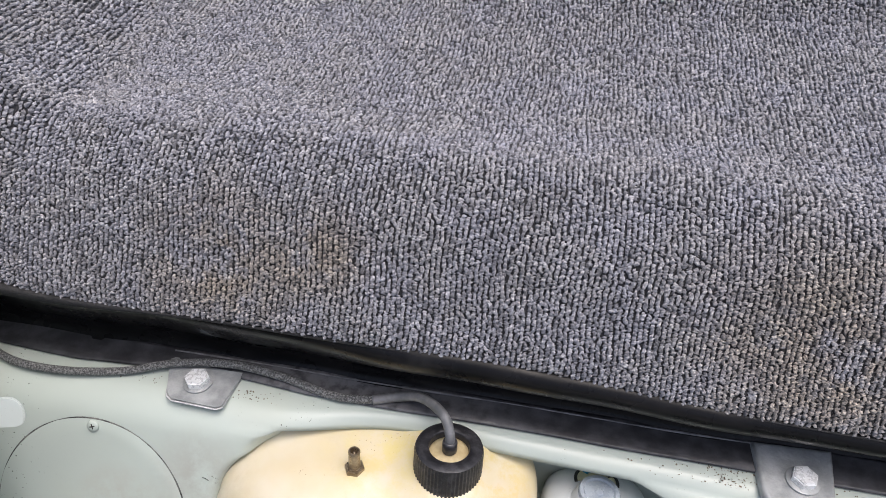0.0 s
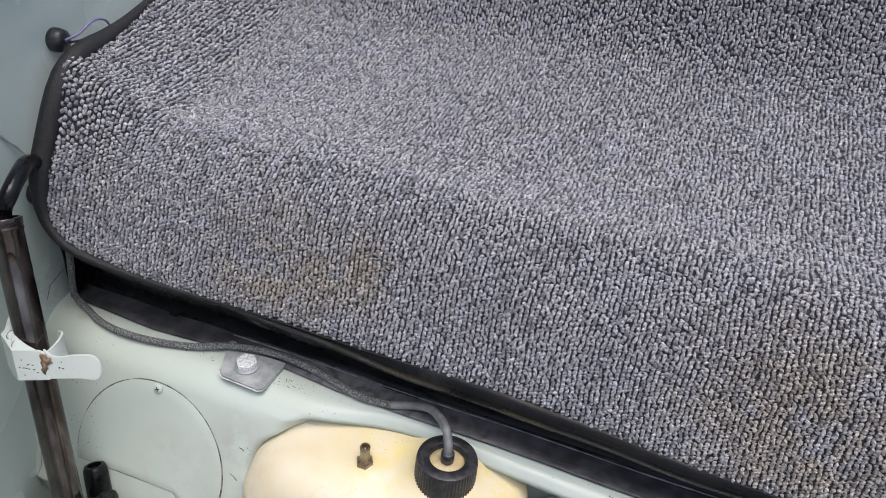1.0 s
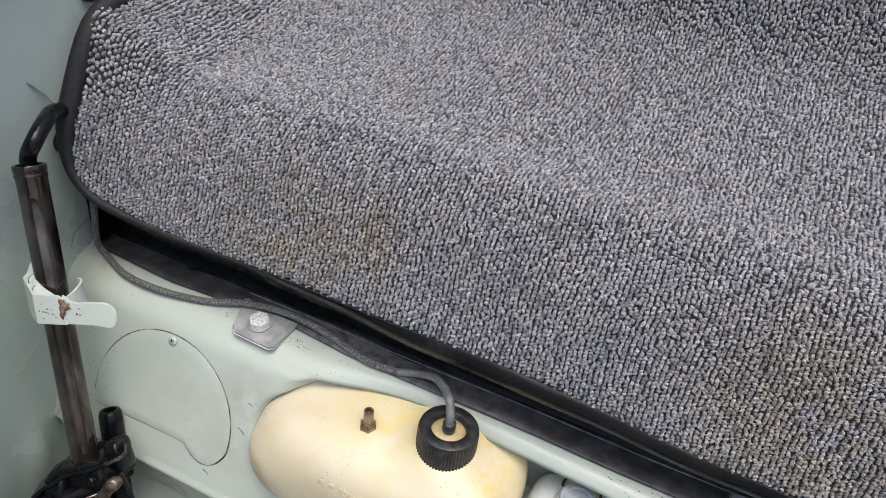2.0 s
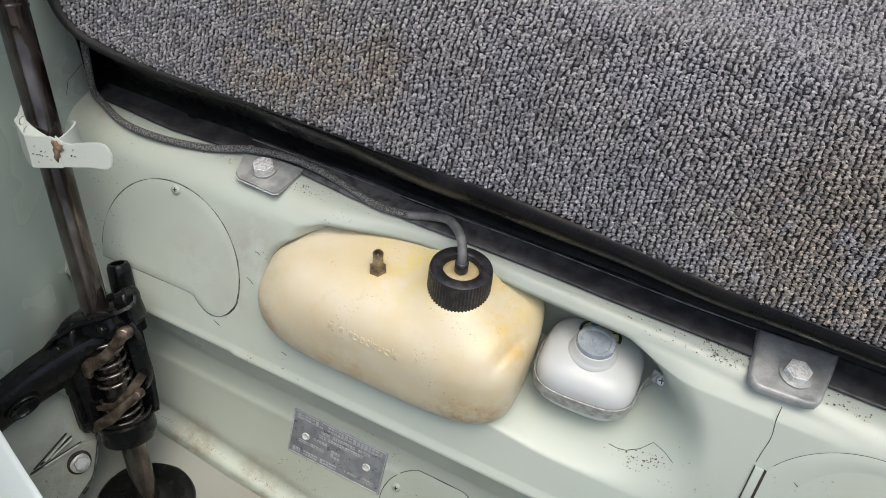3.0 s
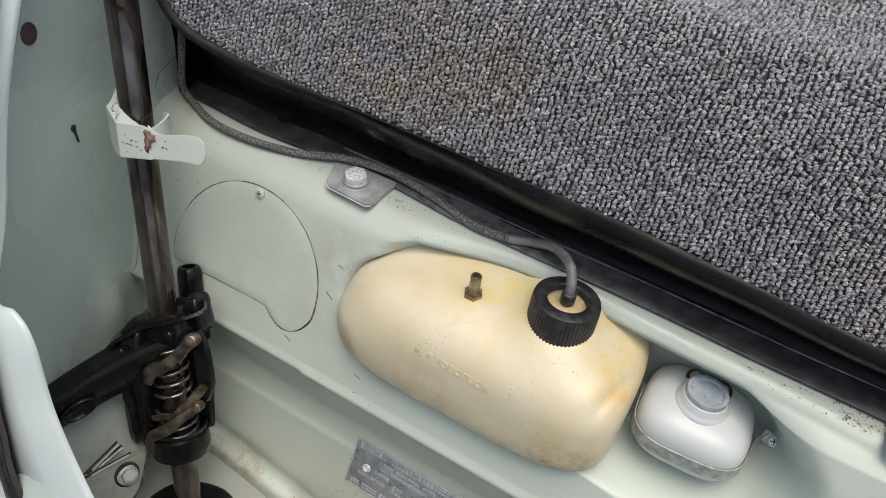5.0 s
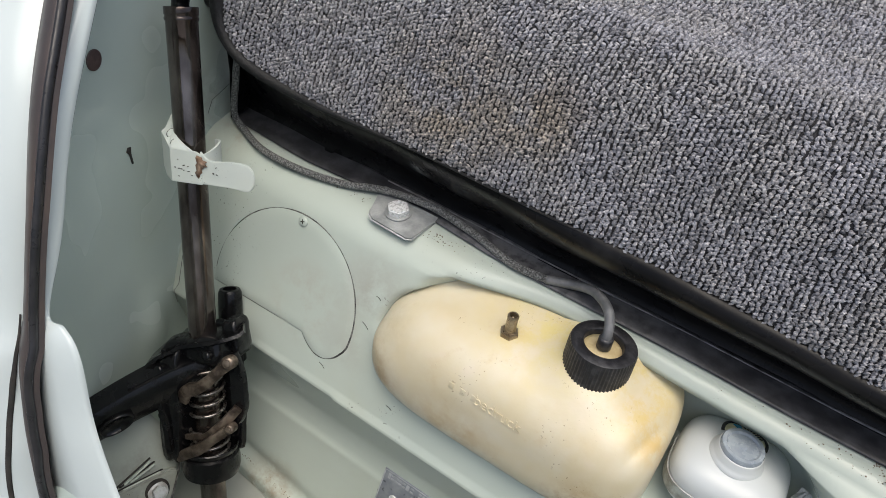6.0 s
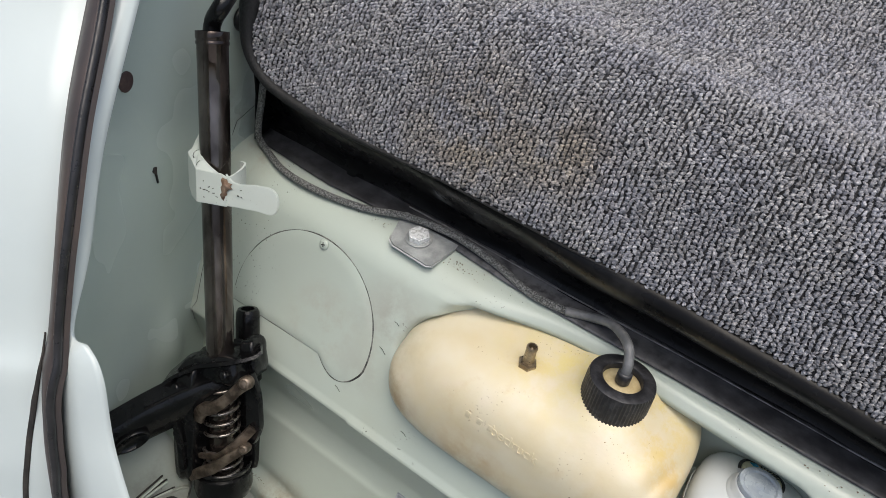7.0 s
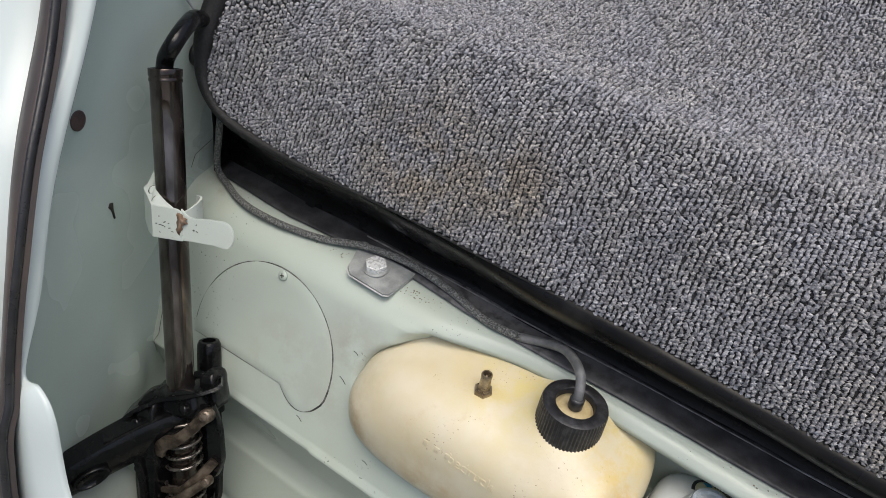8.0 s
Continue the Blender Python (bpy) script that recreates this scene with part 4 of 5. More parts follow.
sticker = part("sticker", arc_bm(0.001, 0.0180, -10, 190, 0.0007), LABEL_CREAM, res, "round cream sticker with a black ring")
part("ring", arc_bm(0.0172, 0.0200, -14, 194, 0.0010), LABEL_BLACK, sticker)
part("blue_mark", arc_bm(0.0105, 0.0155, 112, 140, 0.0012, 8), LABEL_BLUE, sticker)
for k in range(7):
    part("bar", arc_bm(0.0120, 0.0160, 28 + 11 * k, 34 + 11 * k, 0.0012, 3), LABEL_BLACK, sticker)

strap_pts = [(0.2035, 0.0070, 0.3205), (0.1995, 0.0020, 0.3205), (0.1945, -0.0065, 0.3205)]
for k in range(25):
    t = radians(-18 - 172 * k / 24)
    c, s_ = math.cos(t), math.sin(t)
    k_ = (abs(c) ** 3.4 + abs(s_) ** 3.4) ** (-1 / 3.4)
    strap_pts.append(tuple(res_m @ Vector((0.0478 * k_ * c, 0.0443 * k_ * s_, -0.0005 + 0.002 * c))))
strap_pts.append((0.101, 0.02, 0.312))
strap = thing("strap", None, "thin spotted metal strap round the white reservoir", "strap")
part("band", sweep_bm(spline(strap_pts, 3), [(-0.0006, -0.0085), (0.0006, -0.0085), (0.0006, 0.006), (-0.0006, 0.006)]), STRAP, strap, smooth=False)
tab_m = frame_on((0.2060, 0.0035, 0.3225), (-0.05, -0.62, 0.78), (1, 0, 0))
part("tab", box_bm(0.021, 0.011, 0.0016, 0.0006, tab_m @ pose(0.002, 0, 0.0008, 0, 0, -12)), STRAP, strap)
screw_m = tab_m @ pose(0.0025, 0, 0.0016)
cross = part("screw", lathe_bm([(0.0052, 0), (0.0048, 0.0016), (0.003, 0.0026), (0.001, 0.0028)], 20, screw_m), BRIGHT, strap, "bright cross-head screw")
for a in (15, 105):
    part("slot", box_bm(0.0056, 0.0009, 0.0012, 0, screw_m @ pose(0, 0, 0.0024, 0, 0, a)), DARK, cross)

# ---- round blanking covers ----
def on_slope(x, z, off=0.0):
    return Vector((x, slope_y(z), z)) + UP_N * off


def on_low(x, z, off=0.0):
    return Vector((x, low_y(z), z)) + LOW_N * off


def cover_bm(outline, m, t=0.0014, dish=0.0):
    """A thin plate from an outline in local x, y, with a rounded rim."""
    bm = bmesh.new()
    lo = [bm.verts.new((x, y, -0.0006)) for x, y in outline]
    hi = [bm.verts.new((x, y, t * 0.6)) for x, y in outline]
    cx, cy = sum(p[0] for p in outline) / len(outline), sum(p[1] for p in outline) / len(outline)
    rings = [lo, hi]
    for f, h in ((0.985, t), (0.80, t), (0.72, t - dish * 0.3), (0.62, t - dish), (0.3, t - dish), (0.05, t - dish)):
        rings.append([bm.verts.new((cx + (x - cx) * f, cy + (y - cy) * f, h)) for x, y in outline])
    k = len(outline)
    for a, b in zip(rings, rings[1:]):
        for i in range(k):
            bm.faces.new((a[i], a[(i + 1) % k], b[(i + 1) % k], b[i]))
    bm.faces.new(rings[-1])
    bmesh.ops.transform(bm, matrix=m, verts=bm.verts)
    return bm


def rim_line(name, outline, m, parent, r=0.0007, closed=True, scale=None):
    pts = [m @ Vector((q[0], q[1], 0.0)) for q in outline]
    if closed:
        pts = pts + pts[:1]
    return part(name, sweep_bm(pts, circle_section(r, 6), (0.1, -0.7, 0.7), scale), GAP, parent, "dark dirty gap round the rim")


def screw(parent, m, r=0.0055):
    s_ = part("screw", lathe_bm([(r, 0), (r * 0.95, 0.0012), (r * 0.6, 0.0020), (r * 0.2, 0.0022)], 20, m), PAINT, parent, "small cross-head screw")
    for a in (20, 110):
        part("slot", box_bm(r * 0.9, r * 0.20, 0.0010, 0, m @ pose(0, 0, 0.0018, 0, 0, a)), DARK, s_)


c1_m = frame_on(on_slope(-0.303, 0.297), UP_N, (1, 0, 0))
outline1 = [(0.0915 * math.cos(radians(a)), 0.0925 * math.sin(radians(a))) for a in range(-6, 190, 4)]
outline1 += [(-0.089, -0.024), (-0.032, -0.022)]
outline1 += [(q.x, q.y) for q in spline([(0.036, -0.021, 0), (0.046, -0.029, 0), (0.058, -0.0345, 0), (0.070, -0.034, 0), (0.081, -0.027, 0), (0.0885, -0.0165, 0)], 4)]
cover = thing("round_cover", None, "round painted blanking cover screwed to the panel", "cover", "blanking covers")
part("disc", cover_bm(outline1, c1_m, 0.0008, 0.0003), PAINT, cover, angle=60)
lobe = outline1[51:] + outline1[:49]
rim_line("gap", lobe, c1_m, cover, 0.0009, False, lambda t: 0.55 + 0.55 * abs(math.sin(17 * t) * math.sin(5.3 * t + 0.6)) + 0.35 * math.exp(-((t - 0.35) / 0.12) ** 2))
rim_line("gap", [(-0.089, -0.024), (-0.032, -0.0225), (0.004, -0.0215)], c1_m, cover, 0.0005, False)
screw(cover, c1_m @ pose(-0.001, 0.086, 0.0012))

c2_m = frame_on(on_low(0.042, 0.110), LOW_N, (1, 0, 0))
outline2 = []
for a in range(0, 360, 4):
    x, y = 0.062 * math.cos(radians(a)), 0.064 * math.sin(radians(a))
    outline2.append((x, min(y, 0.058)))
cover = thing("round_cover", None, "round painted blanking cover with a rust-brown spot, screwed below the plate", "cover", "blanking covers")
part("disc", cover_bm(outline2, c2_m, 0.0008, 0.0), PAINT, cover, angle=60)
rim_line("gap", outline2, c2_m, cover)
screw(cover, c2_m @ pose(-0.046, 0.024, 0.0012))

c3_m = frame_on(on_slope(0.385, 0.310), UP_N, (1, 0, 0))
outline3 = [(0.088 * math.cos(radians(a)), 0.088 * math.sin(radians(a))) for a in range(0, 156, 4)]
outline3 += [(-0.0865, 0.03), (-0.0865, -0.02), (-0.080, -0.022), (-0.078, -0.05), (0.05, -0.055), (0.085, -0.03)]
cover = thing("round_cover", None, "round painted cover with a narrow slot beside it", "cover", "blanking covers")
part("disc", cover_bm(outline3, c3_m, 0.0008, 0.001), PAINT, cover, angle=60)
rim_line("gap", [(0.088 * math.cos(radians(a)), 0.088 * math.sin(radians(a))) for a in range(20, 150, 4)], c3_m, cover, 0.0004, False)
slot_m = frame_on(on_slope(0.3025, 0.319), UP_N, (1, 0, 0))
part("slot_bar", box_bm(0.0075, 0.060, 0.002, 0.0006, slot_m @ pose(-0.0008, 0, 0.0008)), PAINT, cover)
part("slot_gap", box_bm(0.0022, 0.060, 0.0024, 0, slot_m @ pose(0.0036, 0, 0.0008)), DARK, cover, "dark slot")
part("slot_gap", box_bm(0.0005, 0.062, 0.0024, 0, slot_m @ pose(-0.0050, 0, 0.0008)), DARK, cover, "dark slot")
rim_line("gap", spline([(-0.0885, 0.098, 0), (-0.0880, 0.085, 0), (-0.0862, 0.074, 0), (-0.0858, 0.066, 0), (-0.0870, 0.055, 0), (-0.0878, 0.044, 0)], 4), c3_m, cover, 0.0004, False)
rim_line("gap", [(-0.0878, -0.022), (-0.0885, -0.06)], c3_m, cover, 0.0004, False)

# ---- type plate ----
pm = frame_on(on_low(-0.082, 0.138), LOW_N, (1, 0, 0))
plate = thing("type_plate", None, "embossed blue-grey aluminium type plate riveted to the panel", "type plate")
part("sheet", box_bm(0.120, 0.059, 0.0014, 0.0006, pm @ pose(0, 0, 0.0009)), PLATE, plate, angle=40)
def text_line(x0, x1, y, h, pitch, seed, fill=0.9):
    """A row of embossed marks too worn to read, as plain bars."""
    r_ = random.Random(seed)
    bm = bmesh.new()
    x = x0
    while x < x1:
        w = pitch * r_.uniform(0.55, 0.95)
        if r_.random() < 0.9:
            for dy, hh in ((0.33 * h, 0.3 * h), (-0.33 * h, 0.3 * h)) if r_.random() < 0.55 else ((0.0, h),):
                geo = bmesh.ops.create_cube(bm, size=1)["verts"]
                bmesh.ops.scale(bm, vec=(w * fill, hh, 0.0006), verts=geo)
                bmesh.ops.translate(bm, vec=(x + w / 2, y + dy, 0.0018), verts=geo)
        x += w + pitch * 0.22
    bmesh.ops.transform(bm, matrix=pm, verts=bm.verts)
    return tagged(part("embossed_line", bm, PLATE_TEXT, plate, smooth=False), kind="stuff")


for x, y, w, h in ((0, 0.0283, 0.116, 0.0010), (0, -0.0283, 0.116, 0.0010), (-0.0588, 0, 0.0010, 0.056), (0.0588, 0, 0.0010, 0.056)):
    part("border", box_bm(w, h, 0.0008, 0.0003, pm @ pose(x, y, 0.0018)), PLATE_TEXT, plate, "bare embossed border")
text_line(-0.054, 0.055, 0.0232, 0.0062, 0.0050, 1)
text_line(-0.026, 0.040, 0.0150, 0.0034, 0.0032, 2)
text_line(-0.024, 0.036, 0.0090, 0.0036, 0.0034, 3)
text_line(-0.048, -0.016, -0.0085, 0.0036, 0.0034, 4)
text_line(-0.054, 0.004, -0.0228, 0.0056, 0.0036, 5)
text_line(-0.030, -0.012, 0.0015, 0.0030, 0.0036, 6)
text_line(-0.006, 0.003, -0.0070, 0.0100, 0.0050, 7)
text_line(0.012, 0.032, -0.0205, 0.0026, 0.0026, 8)
lettering("700", 0.0085, pm @ pose(0.0450, -0.0210, 0.0017), PLATE_TEXT, plate, 0.0003)
for x in (-0.040, 0.039):
    part("rivet", lathe_bm([(0.0048, 0), (0.0046, 0.0014), (0.0034, 0.0018), (0.0030, 0.0008), (0.001, 0.0008)], 20, pm @ pose(x, 0.0 if x < 0 else -0.001, 0.0015)), BRIGHT, plate)

# ---- jack ----
J_TOP, J_FOOT = Vector((-0.422, -0.052, 0.557)), Vector((-0.270, -0.248, 0.055))
J_LEN = (J_TOP - J_FOOT).length
JM = frame_on(J_FOOT, J_TOP - J_FOOT, (1, 0.25, 0))


def jz(s):
    """Height along the jack from its foot; s runs from 0 at the top to 1 at the foot."""
    return J_LEN * (1 - s)


jack = thing("car_jack", None, "old car jack, browned steel tube and greasy black mechanism", "car jack")
part("tube", lathe_bm([(0.0132, jz(1.0)), (0.0136, jz(0.5)), (0.0140, jz(0.075)), (0.0141, jz(0.010)), (0.0149, jz(0.008)), (0.0150, jz(0.005)), (0.0144, jz(0.003)), (0.0144, jz(0.001)), (0.0150, jz(-0.001)), (0.0150, jz(-0.011)), (0.0146, jz(-0.012)), (0.0125, jz(-0.012)), (0.0120, jz(0.02))], 36, JM), STEEL, jack, angle=40)
part("foot_plate", lathe_bm([(0.050, -0.008), (0.0545, -0.006), (0.0555, -0.002), (0.052, 0.002), (0.040, 0.004), (0.024, 0.005), (0.0175, 0.007), (0.0145, 0.009)], 48, frame_on(J_FOOT + Vector((-0.004, 0.0, 0.002)), (0.04, 0.22, 1.0), (1, 0, 0))), BLACK_PAINT, jack, "round black foot plate")


def lump_bm(sx, sy, sz, m, power=4.0, rough=0.0012, seed=0):
    """A cast, rounded lump of uneven surface."""
    bm = bmesh.new()
    bmesh.ops.create_cube(bm, size=2)
    bmesh.ops.subdivide_edges(bm, edges=bm.edges[:], cuts=9, use_grid_fill=True)
    for v in bm.verts:
        p = v.co
        k = (abs(p.x) ** power + abs(p.y) ** power + abs(p.z) ** power) ** (-1 / power)
        w = 1 + rough / 0.02 * noise.noise(p * 2.1 + Vector((seed, 2 * seed, 0)))
        v.co = Vector((p.x * sx * k * w / 2, p.y * sy * k * w / 2, p.z * sz * k * w / 2))
    bmesh.ops.transform(bm, matrix=m, verts=bm.verts)
    return bm


def jack_part(name, x, y, s0, s1, sx, sy, rot=(0, 0, 0), label="", mat=None, power=5.0, seed=0):
    m = JM @ pose(x, y, (jz(s0) + jz(s1)) / 2, *rot)
    return part(name, lump_bm(sx, sy, jz(s0) - jz(s1), m, power, 0.0018, seed), mat or BLACK_PAINT, jack, label)


jack_part("housing", -0.002, 0.006, 0.545, 0.600, 0.066, 0.048, (0, -12, 0), "greasy black cast housing", seed=1)
jack_part("lug", 0.030, 0.014, 0.515, 0.585, 0.018, 0.028, (0, -6, 0), seed=2)
jack_part("left_cheek", -0.026, -0.006, 0.56, 0.800, 0.026, 0.050, (0, 3, 0), seed=3)
jack_part("back_plate", 0.000, 0.025, 0.54, 0.81, 0.054, 0.014, seed=5)
part("collar", lathe_bm([(0.022, jz(0.832)), (0.0285, jz(0.827)), (0.0305, jz(0.812)), (0.0295, jz(0.785)), (0.0245, jz(0.779)), (0.0205, jz(0.783)), (0.0140, jz(0.79))], 40, JM), BLACK_PAINT, jack, "black spring cup", angle=40)
part("stub_bolt", lathe_bm([(0.006, -0.012), (0.006, 0.010), (0.0075, 0.0105), (0.0075, 0.016), (0.001, 0.0165)], 16, JM @ pose(-0.046, -0.006, jz(0.655), 60, 30, 0)), BLACK_PAINT, jack)


def helix(r, z0, z1, turns, wire):
    pts = [JM @ Vector((r * math.cos(2 * math.pi * turns * k / 120), r * math.sin(2 * math.pi * turns * k / 120), z0 + (z1 - z0) * k / 120)) for k in range(121)]
    return sweep_bm(pts, circle_section(wire, 8), JM.to_3x3() @ Vector((0, 0, 1)))


def helix_at(m, r, length, turns, wire):
    pts = [m @ Vector((r * math.cos(2 * math.pi * turns * k / 90), r * math.sin(2 * math.pi * turns * k / 90), length * (k / 90 - 0.5))) for k in range(91)]
    return sweep_bm(pts, circle_section(wire, 6), m.to_3x3() @ Vector((0, 0, 1)))


part("spring", helix(0.0172, jz(0.715), jz(0.605), 5, 0.0018), SPRING, jack, "coil spring")
part("spring", helix(0.0190, jz(0.795), jz(0.728), 4, 0.0019), SPRING, jack, "coil spring")


def lever_bm(path, yy, deep):
    """A forged flat lever: (x, s, half width) along its length, bent round the tube."""
    pts = spline([JM @ Vector((x, yy + deep * (x / 0.04) ** 2, jz(q))) for x, q, w in path], 6)
    ws = [p[2] for p in path]
    half = lambda t: lerp(t * (len(ws) - 1), range(len(ws)), ws) / 0.006
    return sweep_bm(pts, [(-0.0028, -0.0056), (0.0022, -0.0058), (0.0030, -0.0048), (0.0031, 0.0), (0.0030, 0.0048), (0.0022, 0.0058), (-0.0028, 0.0056)], JM.to_3x3() @ Vector((0, 0, 1)), scale=half)


upper = part("clamp_lever", lever_bm([(-0.0085, 0.662, 0.0045), (-0.0065, 0.645, 0.0068), (-0.001, 0.634, 0.0070), (0.009, 0.627, 0.0062), (0.021, 0.610, 0.0054), (0.031, 0.591, 0.0056), (0.0400, 0.575, 0.0064)], -0.027, 0.011), RUST, jack, "worn brown steel clamping lever", angle=50)
lower = part("clamp_lever", lever_bm([(-0.0230, 0.785, 0.0050), (-0.0105, 0.769, 0.0058), (0.006, 0.751, 0.0062), (0.0205, 0.729, 0.0050), (0.0375, 0.706, 0.0042)], -0.027, 0.010), RUST, jack, "worn brown steel clamping lever", angle=50)
for lever, x, q, r in ((upper, 0.0405, 0.574, 0.0070), (lower, 0.0380, 0.705, 0.0052)):
    pin_m = frame_on(JM @ Vector((x, -0.019, jz(q))), JM.to_3x3() @ Vector((0.15, -1, 0.25)), (0, 0, 1))
    part("pin", lathe_bm([(r, -0.007), (r, 0.003), (r * 0.75, 0.0050), (r * 0.6, 0.0052), (r * 0.5, 0.0066), (0.001, 0.0070)], 18, pin_m), RUST, lever, angle=50)
part("ring_plate", lever_bm([(-0.0150, 0.742, 0.0028), (-0.004, 0.737, 0.0034), (0.008, 0.733, 0.0036), (0.020, 0.716, 0.0044), (0.032, 0.694, 0.0050), (0.0415, 0.672, 0.0048)], -0.021, 0.012), RUST, jack, "brown steel ring plate", angle=50)
part("hook", sweep_bm(spline([JM @ Vector((x, y, jz(q))) for x, y, q in ((0.034, -0.004, 0.570), (0.0400, -0.004, 0.605), (0.0405, -0.003, 0.645), (0.0400, -0.002, 0.675), (0.0350, -0.003, 0.698), (0.0270, -0.004, 0.700))], 6), [(-0.006, -0.0035), (0.006, -0.0035), (0.0072, 0.0), (0.006, 0.0035), (-0.006, 0.0035), (-0.0072, 0.0)], JM.to_3x3() @ Vector((0, -1, 0)), scale=lambda t: 1.0 + 0.25 * math.sin(math.pi * t)), BLACK_PAINT, jack, "black hook round the levers' ends", angle=50)
part("top_plate", sweep_bm(spline([JM @ Vector((x, y, jz(q))) for x, y, q in ((-0.050, -0.020, 0.600), (-0.034, -0.014, 0.574), (-0.018, -0.006, 0.560), (0.010, 0.000, 0.549), (0.030, 0.006, 0.538), (0.040, 0.012, 0.525))], 6), [(-0.021, -0.0020), (0.020, -0.0020), (0.0222, 0.0), (0.0205, 0.0032), (0.0180, 0.0022), (-0.019, 0.0022), (-0.0225, 0.0008)], JM.to_3x3() @ Vector((0, 0, 1)), scale=lambda t: 0.85 + 0.15 * math.sin(math.pi * t)), BLACK_PAINT, jack, "black top plate with a turned-up edge", angle=40)
for x, y, q, r in ((-0.030, -0.0335, 0.600, 0.0058), (0.018, -0.022, 0.566, 0.0050), (-0.030, -0.0325, 0.690, 0.0050)):
    part("rivet", lathe_bm([(r, -0.003), (r, 0.001), (r * 0.8, 0.0026), (r * 0.3, 0.0032)], 18, frame_on(JM @ Vector((x, y, jz(q))), JM.to_3x3() @ Vector((-0.1, -1, 0.2)), (0, 0, 1))), BLACK_PAINT, jack, angle=50)
part("cheek_rib", sweep_bm(spline([JM @ Vector((x, y, jz(q))) for x, y, q in ((-0.044, -0.026, 0.605), (-0.034, -0.033, 0.640), (-0.027, -0.034, 0.700), (-0.024, -0.033, 0.760))], 6), [(-0.0035, -0.002), (0.0035, -0.002), (0.0028, 0.0028), (-0.0028, 0.0028)], JM.to_3x3() @ Vector((0, -1, 0)), scale=lambda t: 1.3 - 0.5 * t), BLACK_PAINT, jack, "bent edge of the black casting", angle=50)
part("thread_bolt", helix_at(JM @ pose(-0.047, -0.012, jz(0.668), 12, 6, 0), 0.0062, 0.020, 6, 0.0016), BLACK_PAINT, jack, "greasy threaded bolt end")
part("cup_lip", lathe_bm([(0.0235, jz(0.790)), (0.0290, jz(0.776)), (0.0296, jz(0.770)), (0.0284, jz(0.768)), (0.0215, jz(0.786))], 40, JM), BLACK_PAINT, jack, angle=40)
sock = frame_on((-0.341, -0.127, 0.232), Vector((-0.359, -0.103, 0.288)) - Vector((-0.341, -0.127, 0.232)), (1, 0, 0))
part("handle_socket", lathe_bm([(0.0150, -0.016), (0.0140, 0.0), (0.0128, 0.010), (0.0126, 0.050), (0.0122, 0.060), (0.0105, 0.0635), (0.0070, 0.064), (0.0060, 0.054)], 32, sock), BLACK_PAINT, jack, "short black handle socket", angle=40)
arm_pts = [Vector((-0.328, -0.160, 0.246)), Vector((-0.346, -0.193, 0.246)), Vector((-0.364, -0.243, 0.243)), Vector((-0.382, -0.31, 0.236))]
arm = part("lifting_arm", sweep_bm(spline(arm_pts, 6), [(-0.015, -0.020), (-0.010, -0.020), (-0.008, -0.006), (0.008, -0.006), (0.010, -0.020), (0.015, -0.020), (0.017, -0.014), (0.017, 0.014), (0.011, 0.021), (-0.011, 0.021), (-0.017, 0.014), (-0.017, -0.014)], scale=lambda t: 1.15 - 0.30 * t), BLACK_PAINT, jack, "long black lifting arm", angle=45)
SLOT = frame_on((-0.350, -0.266, 0.240), (1, -0.35, 0.1), arm_pts[2] - arm_pts[3]) @ Matrix.Diagonal((1.7, 1.0, 1.0, 1.0))
slot_rim = part("slot_rim", lathe_bm([(0.0105, -0.004), (0.0105, 0.0012), (0.0096, 0.0018), (0.0086, 0.0008), (0.0080, -0.001), (0.001, -0.0015)], 32, SLOT), BLACK_PAINT, arm, "oval slot in the arm's side")
part("arm_rib", sweep_bm(spline([p + Vector((0.006, 0.002, 0.021)) for p in arm_pts[:3]], 6), [(-0.004, -0.002), (0.004, -0.002), (0.0032, 0.0025), (-0.0032, 0.0025)], scale=lambda t: 1.2 - 0.6 * t), BLACK_PAINT, arm, angle=50)
part("jack_handle", sweep_bm(spline([JM @ Vector((0, 0, jz(0.03))), JM @ Vector((0, 0, jz(-0.02))), (-0.4165, -0.042, 0.586), (-0.4240, -0.020, 0.593), (-0.439, 0.003, 0.588), (-0.455, 0.03, 0.570)], 8), circle_section(0.0078, 16)), BLACK_PAINT, jack, "bent black rod in the tube's end")

# jack clamp with its wing tab
cl = JM @ pose(0.005, -0.001, jz(0.222) - 0.0055)
clip = thing("jack_clamp", None, "chipped pale painted clamp holding the jack tube", "clamp")


def prism_bm(outline, a, b, m, bevel=0.0006, axis=1):
    """A flat plate from an outline, between two depths along its thin axis."""
    bm = bmesh.new()
    def at(u, w, d):
        return (u, d, w) if axis == 1 else ((u, w, d) if axis == 2 else (d, u, w))
    lo = [bm.verts.new(at(u, w, a)) for u, w in outline]
    hi = [bm.verts.new(at(u, w, b)) for u, w in outline]
    bm.faces.new(lo)
    bm.faces.new(hi[::-1])
    for i in range(len(lo)):
        bm.faces.new((lo[i], hi[i], hi[(i + 1) % len(lo)], lo[(i + 1) % len(lo)]))
    bmesh.ops.recalc_face_normals(bm, faces=bm.faces[:])
    if bevel:
        bmesh.ops.bevel(bm, geom=bm.edges[:], offset=bevel, segments=2, affect="EDGES")
    bmesh.ops.transform(bm, matrix=m, verts=bm.verts)
    return bm


